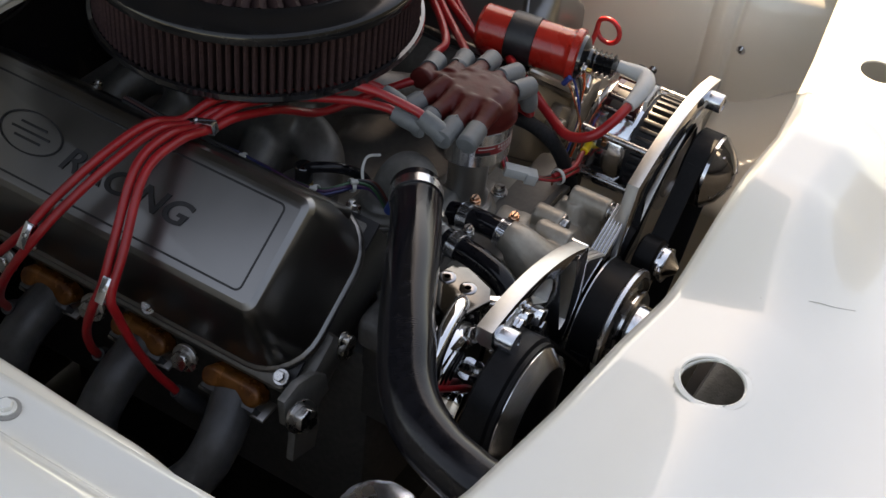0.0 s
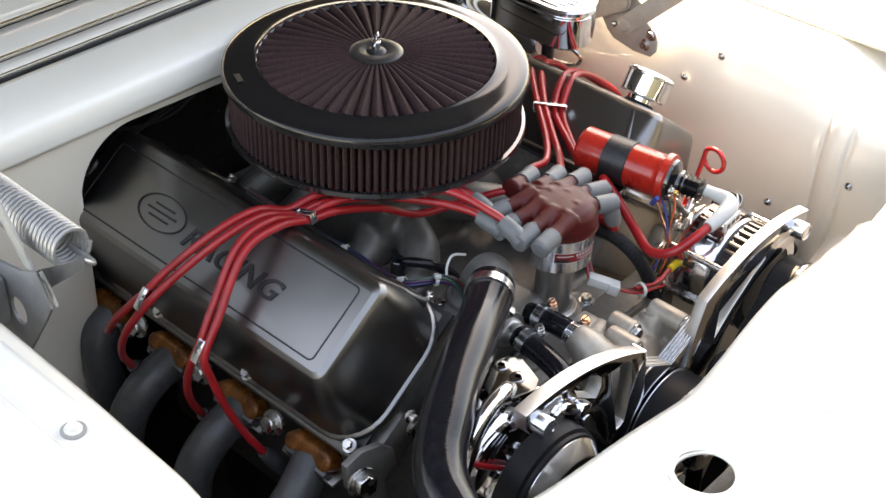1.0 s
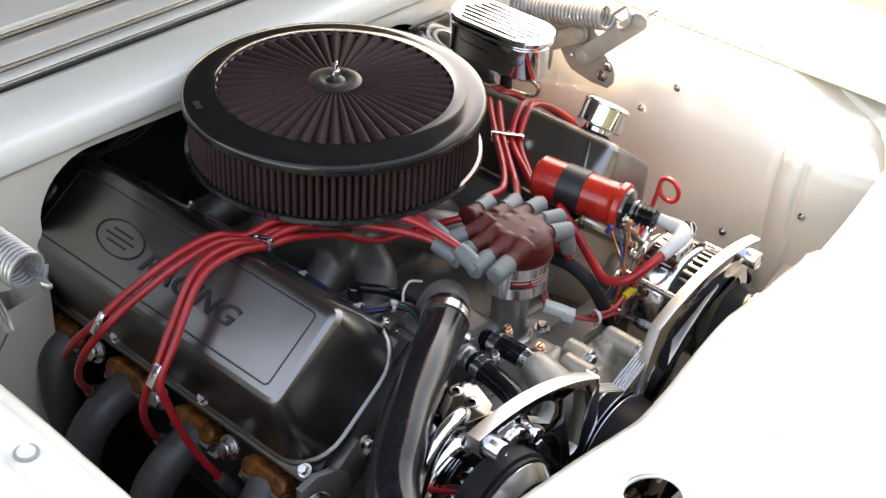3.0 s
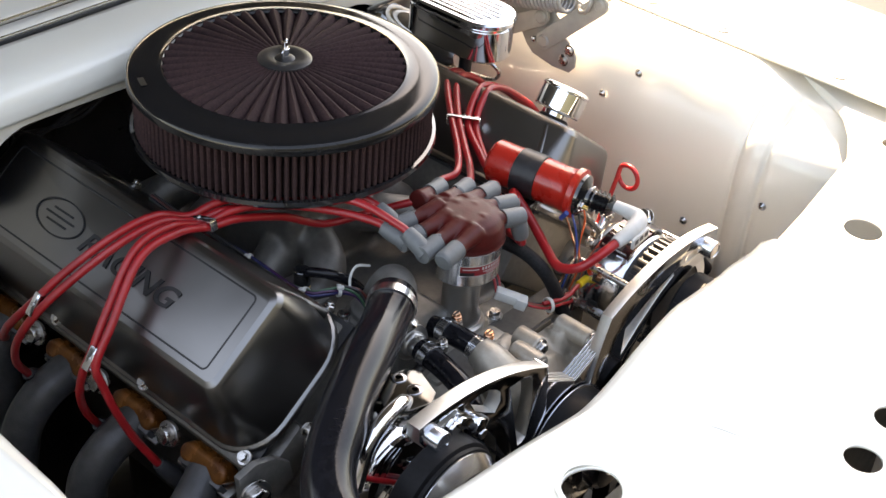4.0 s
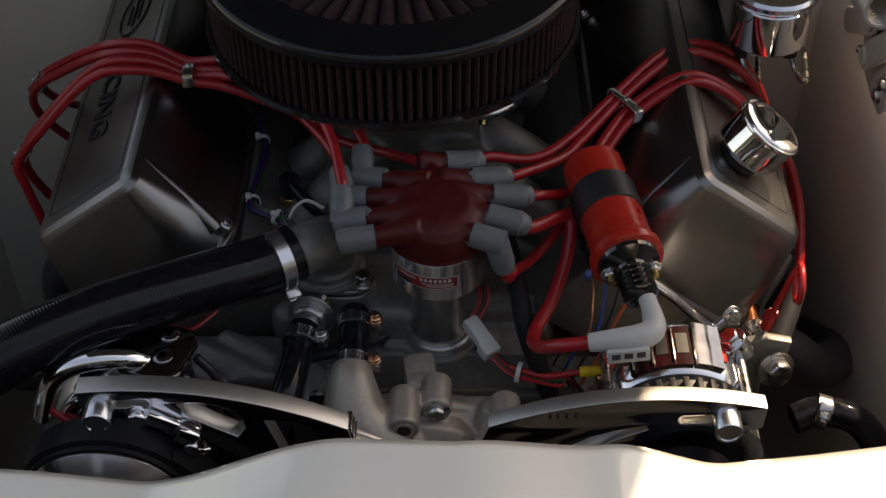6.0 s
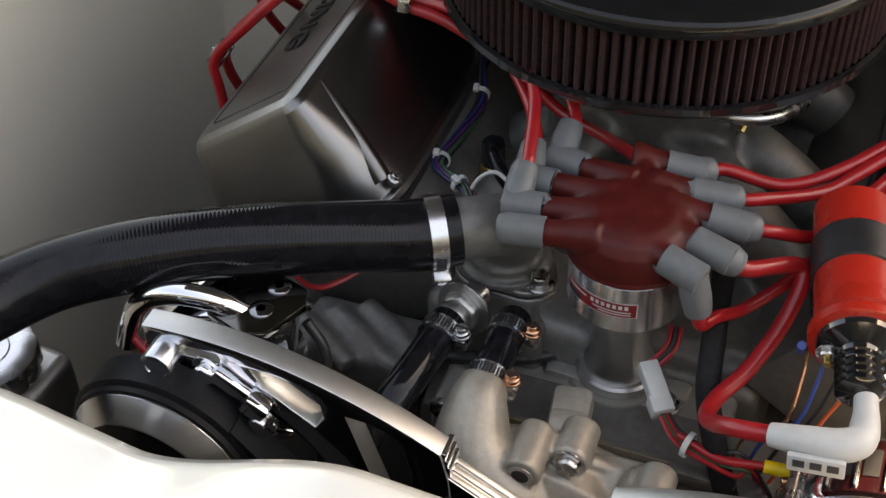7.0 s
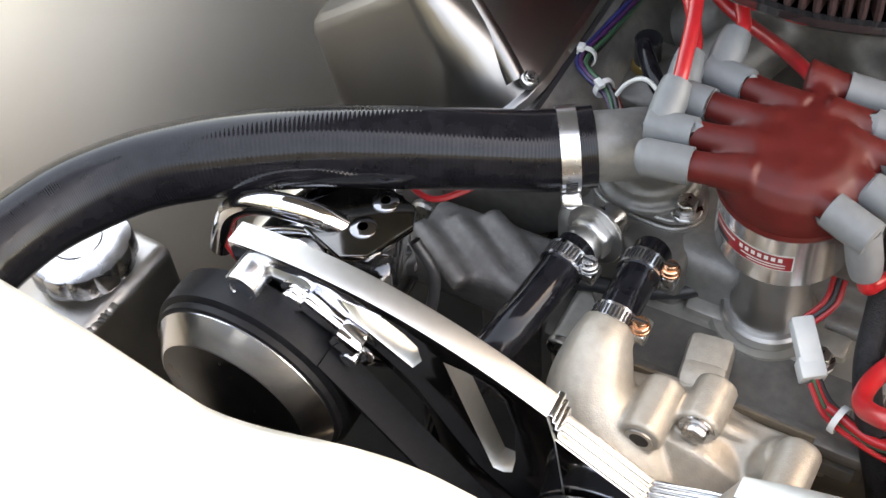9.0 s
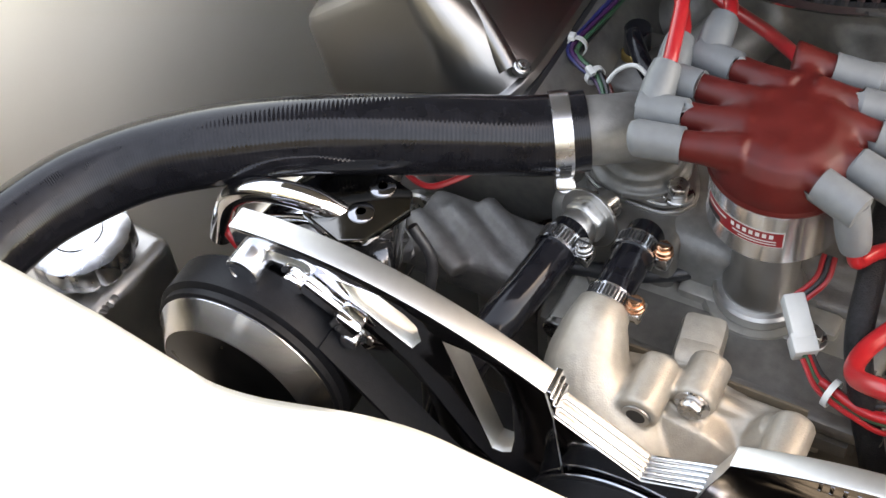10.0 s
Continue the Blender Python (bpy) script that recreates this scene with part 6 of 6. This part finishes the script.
def steering_pump():
    root = thing("steering_pump", "chrome power steering pump behind the bracket", "pump")
    part("body", lathe([(0, 0), (0.050, 0), (0.056, 0.006), (0.056, 0.050), (0.048, 0.062), (0, 0.062)], 48), CHROME, root, m=pose(-0.228, -0.345, 0.672, 90, 0, 0))
    part("top_block", box(0.044, 0.052, 0.036, 0.005), GLOSSBLACK, root, m=pose(-0.191, -0.372, 0.716, 0, 0, 22))
    part("top_plate", plate([(-0.030, -0.020), (-0.018, -0.030), (0.016, -0.028), (0.026, -0.016), (0.026, 0.018), (0.016, 0.028), (-0.004, 0.026), (-0.026, 0.004)], [], 0.007, 0.0012), PLATEPOLISH, root, "dark mirror-polished cover plate", m=pose(-0.192, -0.374, 0.7415, -90, 0, 0) @ pose(0, 0, 0, 0, 22, 0))
    for x, y in ((-0.184, -0.358), (-0.186, -0.382)):
        part("bolt", lathe([(0, 0), (0.0085, 0), (0.0085, 0.0038), (0.0075, 0.0045), (0.0032, 0.0045), (0.0028, 0.003), (0, 0.003)], 24), DARKPOLISH, root, m=pose(x, y, 0.7385))
    for k in range(4):
        part("engraved_bar", box(0.0022, 0.009, 0.0006, 0.0001), STEEL, root, m=pose(-0.214 + 0.0052 * k, -0.388 + 0.002 * k, 0.7421, 0, 0, 22))
    part("reservoir_pipe", tube([(-0.290, -0.402, 0.690), (-0.282, -0.402, 0.714), (-0.273, -0.400, 0.733), (-0.257, -0.398, 0.746), (-0.236, -0.395, 0.751), (-0.214, -0.390, 0.747), (-0.200, -0.384, 0.735)], 0.0082, 16), CHROME, root, "thick chrome pipe")
    for k in range(3):
        part("reservoir_band", tube([(-0.274 + 0.010 * k, -0.404, 0.690 - 0.006 * k), (-0.262 + 0.009 * k, -0.405, 0.709 - 0.006 * k), (-0.244 + 0.007 * k, -0.405, 0.717 - 0.005 * k)], 0.0036, 12), DARKPOLISH if k % 2 else CHROME, root)
    part("stud", rod(0.0050, 0.044, 0.001, 16), STEEL, root, m=along((-0.236, -0.402, 0.694), (-0.204, -0.412, 0.660)))
    part("stud_nut", hexhead(0.0085, 0.009), CHROME, root, m=along((-0.206, -0.411, 0.662), (-0.198, -0.414, 0.654)))
    part("fitting", box(0.027, 0.018, 0.034, 0.003), CHROME, root, "square chrome hose fitting", m=pose(-0.240, -0.411, 0.646, 0, 34, 0))
    part("fitting_slot", box(0.008, 0.004, 0.016, 0.001), DARK, root, m=pose(-0.237, -0.4195, 0.640, 0, 34, 0))
    part("fitting_clip", box(0.034, 0.020, 0.007, 0.002), CHROME, root, m=pose(-0.246, -0.412, 0.620, 0, 34, 0))
    part("sensor_wire", tube([(-0.284, -0.404, 0.704), (-0.268, -0.409, 0.692), (-0.246, -0.413, 0.676), (-0.222, -0.414, 0.656), (-0.206, -0.414, 0.632), (-0.200, -0.410, 0.60)], 0.0032, 10), REDWIRE, root, "thin red wire")
    part("union_nut", hexhead(0.0095, 0.012), STEEL, root, m=pose(-0.218, -0.400, 0.716, 60, 0, 0))
    part("cap_bracket", box(0.014, 0.050, 0.055, 0.003), POLISHED, root, m=pose(-0.166, -0.40, 0.695, 0, 0, 30))
    for x, y, z in ((-0.178, -0.428, 0.690), (-0.163, -0.418, 0.668), (-0.205, -0.430, 0.710)):
        part("clamp_block", box(0.020, 0.016, 0.014, 0.003), CHROME, root, m=pose(x, y, z, 10, 20, 25))
        part("nut", hexhead(0.006, 0.008), STEEL, root, m=pose(x - 0.004, y - 0.006, z + 0.006, 60, 0, 20))
    # adjuster hardware in front of the arm, above the pulley
    part("adjuster_nut", hexhead(0.0085, 0.009), CHROME, root, m=pose(-0.197, -0.439, 0.738, 90, 0, 0))
    part("adjuster_link", box(0.030, 0.009, 0.014, 0.003), CHROME, root, m=pose(-0.178, -0.4435, 0.7335, 0, 32, 0))
    part("adjuster_block", box(0.018, 0.014, 0.017, 0.0025), CHROME, root, m=pose(-0.160, -0.446, 0.7225, 0, 30, 0))
    part("adjuster_nut", hexhead(0.0065, 0.010), SATIN, root, m=pose(-0.158, -0.444, 0.710, 90, 0, 0))
    part("return_hose", tube([(-0.165, -0.36, 0.715), (-0.150, -0.365, 0.690), (-0.152, -0.38, 0.64), (-0.16, -0.38, 0.52)], 0.004, 10), BLACK, root)


steering_pump()


def overflow_tank():
    root = thing("overflow_tank", "welded aluminium overflow tank with a fluted cap", "tank", pose(-0.408, -0.438, 0.427, 0, 0, -4))
    part("tank", box(0.092, 0.112, 0.208, 0.010, (0, 0.0, 0.104), 3), RAW, root)
    part("neck", lathe([(0, 0.205), (0.030, 0.205), (0.028, 0.216), (0, 0.216)], 36), SATIN, root, m=pose(0.006, 0.010, 0))
    bm = bmesh.new()
    n = 96
    rings = []
    for q, z, f in ((0.0, 0.026, 0), (0.018, 0.026, 0), (0.019, 0.0252, 0), (0.030, 0.0252, 0), (0.0375, 0.022, 0.4), (0.0385, 0.019, 1), (0.0385, 0.004, 1), (0.036, 0.0, 1), (0.0, 0.0, 0)):
        rings.append([bm.verts.new(((q - 0.0022 * f * (1 - abs(math.sin(6 * 2 * math.pi * k / n))) ** 2) * math.cos(2 * math.pi * k / n), (q - 0.0022 * f * (1 - abs(math.sin(6 * 2 * math.pi * k / n))) ** 2) * math.sin(2 * math.pi * k / n), z)) for k in range(n)] if q else [bm.verts.new((0, 0, z))])
    for a, b in zip(rings, rings[1:]):
        for k in range(n):
            f = [a[k % len(a)], a[(k + 1) % len(a)] if len(a) > 1 else None, b[(k + 1) % len(b)] if len(b) > 1 else None, b[k % len(b)]]
            bm.faces.new([v for v in f if v is not None])
    bmesh.ops.recalc_face_normals(bm, faces=bm.faces[:])
    part("cap", bm, SATIN, root, "fluted bright screw cap", m=pose(0.006, 0.010, 0.214))
    for k in range(14):
        part("weld_bead", lathe([(0, 0.0008), (0.0018, 0.0006), (0.0030, 0), (0, 0)], 10), RAW, root, m=pose(0.0445 + random.uniform(-0.0008, 0.0008), -0.050 + 0.0034 * k, 0.2058, 0, 40, random.uniform(0, 90)))
    part("stay", box(0.02, 0.03, 0.44, 0.002, (0, 0, -0.2)), DARK, root)


overflow_tank()


def dipstick():
    root = thing("dipstick", "red looped dipstick in a bright tube", "dipstick", pose(0, 0.020, -0.024))
    part("tube", tube([(0.345, -0.268, 0.655), (0.330, -0.270, 0.60), (0.30, -0.26, 0.50), (0.27, -0.24, 0.40)], 0.005, 10), STEEL, root)
    part("ferrule", lathe([(0, 0), (0.0065, 0), (0.0065, 0.018), (0.004, 0.024), (0, 0.024)], 16), REDWIRE, root, m=along((0.344, -0.268, 0.655), (0.349, -0.270, 0.68)))
    loop = [(0.348, -0.269, 0.675), (0.353, -0.272, 0.705), (0.356, -0.275, 0.728)]
    for a in range(150, -161, -31):
        loop.append((0.358 - 0.002 * math.cos(radians(a)), -0.290 - 0.0165 * math.cos(radians(a)), 0.734 + 0.0165 * math.sin(radians(a))))
    part("handle", tube(loop, 0.0032, 10, 5), REDWIRE, root, "red coated loop handle")


dipstick()


def loom():
    root = thing("wiring_loom", "thin coloured wires tied over the manifold", "wiring")
    base = [(-0.170, 0.05, 0.757), (-0.162, -0.012, 0.746), (-0.148, -0.050, 0.731), (-0.136, -0.078, 0.719), (-0.1326, -0.0976, 0.715), (-0.136, -0.140, 0.716), (-0.1355, -0.1774, 0.722), (-0.122, -0.193, 0.727), (-0.1065, -0.2005, 0.727), (-0.092, -0.2147, 0.720), (-0.085, -0.232, 0.694)]
    for k, mat in enumerate((BLACK, BLACK, material("brown_wire", (0.10, 0.02, 0.015), 0.4), BLACK, GREEN, material("violet_wire", (0.05, 0.012, 0.06), 0.4), material("navy_wire", (0.015, 0.02, 0.10), 0.4))):
        a = 2 * math.pi * k / 7
        pts = [(x + 0.0042 * math.cos(a + 0.6 * j), y, z + 0.0042 * math.sin(a + 0.6 * j)) for j, (x, y, z) in enumerate(base)]
        part("wire", tube(pts, 0.0017, 6, 5), mat, root)
    for p, q in (((-0.136, -0.078, 0.719), (-0.1326, -0.0976, 0.715)), ((-0.1355, -0.172, 0.7215), (-0.134, -0.180, 0.7235)), ((-0.110, -0.199, 0.727), (-0.1030, -0.2035, 0.726))):
        part("cable_tie", lathe([(0.0062, -0.002), (0.0075, -0.002), (0.0075, 0.002), (0.0062, 0.002)], 16, True), PLASTIC, root, "white cable tie", m=along(p, q))
        part("tie_head", box(0.005, 0.004, 0.008, 0.001), PLASTIC, root, m=along(p, q) @ pose(-0.004, 0.007, 0))
    part("loop_wire", tube([(-0.100, -0.206, 0.727), (-0.093, -0.200, 0.739), (-0.081, -0.198, 0.746), (-0.066, -0.204, 0.742)], 0.0016, 8, 6), PLASTIC, root, "pale single wire")
    part("sender_sleeve", rod(0.006, 0.024, seg=14), BLUE, root, "blue crimp sleeve", m=pose(-0.094, -0.236, 0.700, 20, 0, 0))


loom()


def sender():
    root = thing("sender_unit", "small dark sender with a brass fitting", "sender", pose(-0.105, -0.135, 0.685))
    part("hex", hexhead(0.012, 0.014), BRASS, root)
    part("cap", rod(0.010, 0.022, seg=18), GLOSSBLACK, root, m=pose(0, 0, 0.013))
    part("hose", tube([(0.0, 0.0, 0.025), (0.002, -0.012, 0.036), (0.02, -0.035, 0.034), (0.045, -0.045, 0.012), (0.055, -0.05, -0.01)], 0.0062, 12), HOSE, root)


sender()


def plug_wiring():
    root = thing("module_wiring", "red and black wires with a white plug", "wiring")
    part("connector", box(0.030, 0.014, 0.012, 0.0016), PLASTIC, root, "white plastic connector", m=pose(0.073, -0.300, 0.679, 0, 15, -55))
    part("connector_tail", box(0.014, 0.016, 0.014, 0.0016), PLASTIC, root, m=pose(0.082, -0.314, 0.673, 0, 15, -55))
    for k, mat in enumerate((REDWIRE, BLACK, REDWIRE)):
        o = 0.0035 * (k - 1)
        part("wire_in", tube([(0.078 + o, -0.262, 0.700), (0.078 + o, -0.276, 0.692), (0.068 + o, -0.290, 0.682)], 0.0018, 8), mat, root)
    for k, mat in enumerate((REDWIRE, GREEN, REDWIRE, BLACK)):
        o = 0.0035 * (k - 1.5)
        part("wire_out", tube([(0.085, -0.318 + o, 0.672), (0.10, -0.333 + o, 0.668), (0.125, -0.342 + o, 0.667), (0.145, -0.340 + o, 0.665 + o), (0.160 + 2 * o, -0.330, 0.640 - 3 * o), (0.165, -0.30, 0.58)], 0.0018, 8), mat, root)
    part("charge_wire", tube([(0.10, -0.334, 0.672), (0.13, -0.344, 0.671), (0.155, -0.342, 0.673), (0.172, -0.341, 0.674)], 0.003, 10), REDWIRE, root)
    part("sleeve", rod(0.0048, 0.018, seg=12), YELLOW, root, "yellow crimp sleeve", m=pose(0.160, -0.342, 0.674, 0, 90, 4))
    part("cable_tie", lathe([(0.008, -0.002), (0.0095, -0.002), (0.0095, 0.002), (0.008, 0.002)], 16, True), PLASTIC, root, "white cable tie", m=along((0.108, -0.337, 0.668), (0.125, -0.342, 0.667)))
    for k, mat in enumerate((ORANGE, BLACK, BLUE, COPPER)):
        part("coil_wire", tube([(0.205 - 0.012 * k, -0.300, 0.756), (0.200 - 0.010 * k, -0.312, 0.735), (0.190 - 0.008 * k, -0.315 - 0.004 * k, 0.705), (0.180 - 0.012 * k, -0.325, 0.680), (0.165 - 0.01 * k, -0.32, 0.63)], 0.0014, 8), mat, root)
    part("blue_sleeve", rod(0.0032, 0.014, seg=12), BLUE, root, m=pose(0.165, -0.300, 0.748, 30, 0, 0))
    return root


plug_wiring()

flex_hose("braided_sleeve", "black braided sleeve behind the distributor", [(0.098, -0.20, 0.715), (0.103, -0.25, 0.722), (0.108, -0.290, 0.722), (0.114, -0.322, 0.704), (0.130, -0.338, 0.66), (0.145, -0.342, 0.61), (0.15, -0.33, 0.54)], 0.0085, [],
          material("braid", (0.010, 0.010, 0.011), 0.6, spec=0.2, scale=300, vary=0.6, bump=0.8, bump_scale=900))
flex_hose("side_hose", "black hose with a metal end beside the alternator", [(0.36, -0.335, 0.60), (0.385, -0.33, 0.605), (0.42, -0.34, 0.60), (0.45, -0.36, 0.56)], 0.014, [((0.385, -0.33, 0.605), (0.42, -0.34, 0.60), (0, -0.5, 0.8))])


def ribbed_casting():
    root = thing("ribbed_casting", "dark grey ribbed casting on the front of the engine", "casting", pose(-0.152, -0.298, 0.655))
    bm = box(0.100, 0.056, 0.040, 0.008, (0.0, 0.0, -0.026))
    for dx, dy in ((-0.024, -0.020), (-0.003, -0.004), (0.017, 0.010)):
        merge(bm, tube([(dx - 0.026, dy + 0.016, -0.009), (dx, dy, -0.007), (dx + 0.026, dy - 0.014, -0.012)], 0.0085, 14, 5))
    fused("casting", bm, CASTDARK, root, 0.0025, 10)
    part("stay", box(0.05, 0.05, 0.16, 0.004, (0.02, 0.02, -0.12)), CASTDARK, root)
    part("wire", tube([(-0.206, -0.305, 0.712), (-0.195, -0.313, 0.703), (-0.178, -0.314, 0.700), (-0.162, -0.300, 0.702), (-0.150, -0.285, 0.706)], 0.0022, 8), REDWIRE, root, "thin red wire", m=root.matrix_basis.inverted())


ribbed_casting()


def flange_slot(x, y, turn):
    slot = thing("flange_slot", "dark narrow slot in the wing flange", "slot", pose(x, y, 0.8322, 0, 0, turn), group="flange slots")
    part("slot", slab(roundrect(-0.016, -0.0025, 0.016, 0.0025, 0.0024), 0.0006), DARK, slot)


flange_slot(0.594, -0.168, 93)
flange_slot(0.584, -0.331, 86)


def panel_scratch():
    mark = thing("paint_scratch", "hairline grey scratch in the white paint", "scratch")
    pts = [(-0.145, -0.636), (-0.122, -0.673), (-0.108, -0.692), (-0.092, -0.708)]
    part("scratch", tube([(x, y, panel_height(x, y)) for x, y in pts], 0.00028, 6, 6), GREYPAINT, mark)


panel_scratch()


def intake_bolts():
    for k, (x, y) in enumerate(((-0.126, -0.19), (-0.126, -0.06), (-0.126, 0.07), (0.166, -0.19), (0.166, -0.06), (0.166, 0.07))):
        b = thing("manifold_bolt", "dull steel intake manifold bolt", "bolt", pose(x, y, 0.668, 0, -28 if x < 0 else 28, 0), group="manifold bolts")
        part("head", hexhead(0.0085, 0.009), STEEL, b)
        part("washer", lathe([(0, -0.010), (0.0125, -0.010), (0.0125, 0.001), (0, 0.001)], 22), STEEL, b)


intake_bolts()
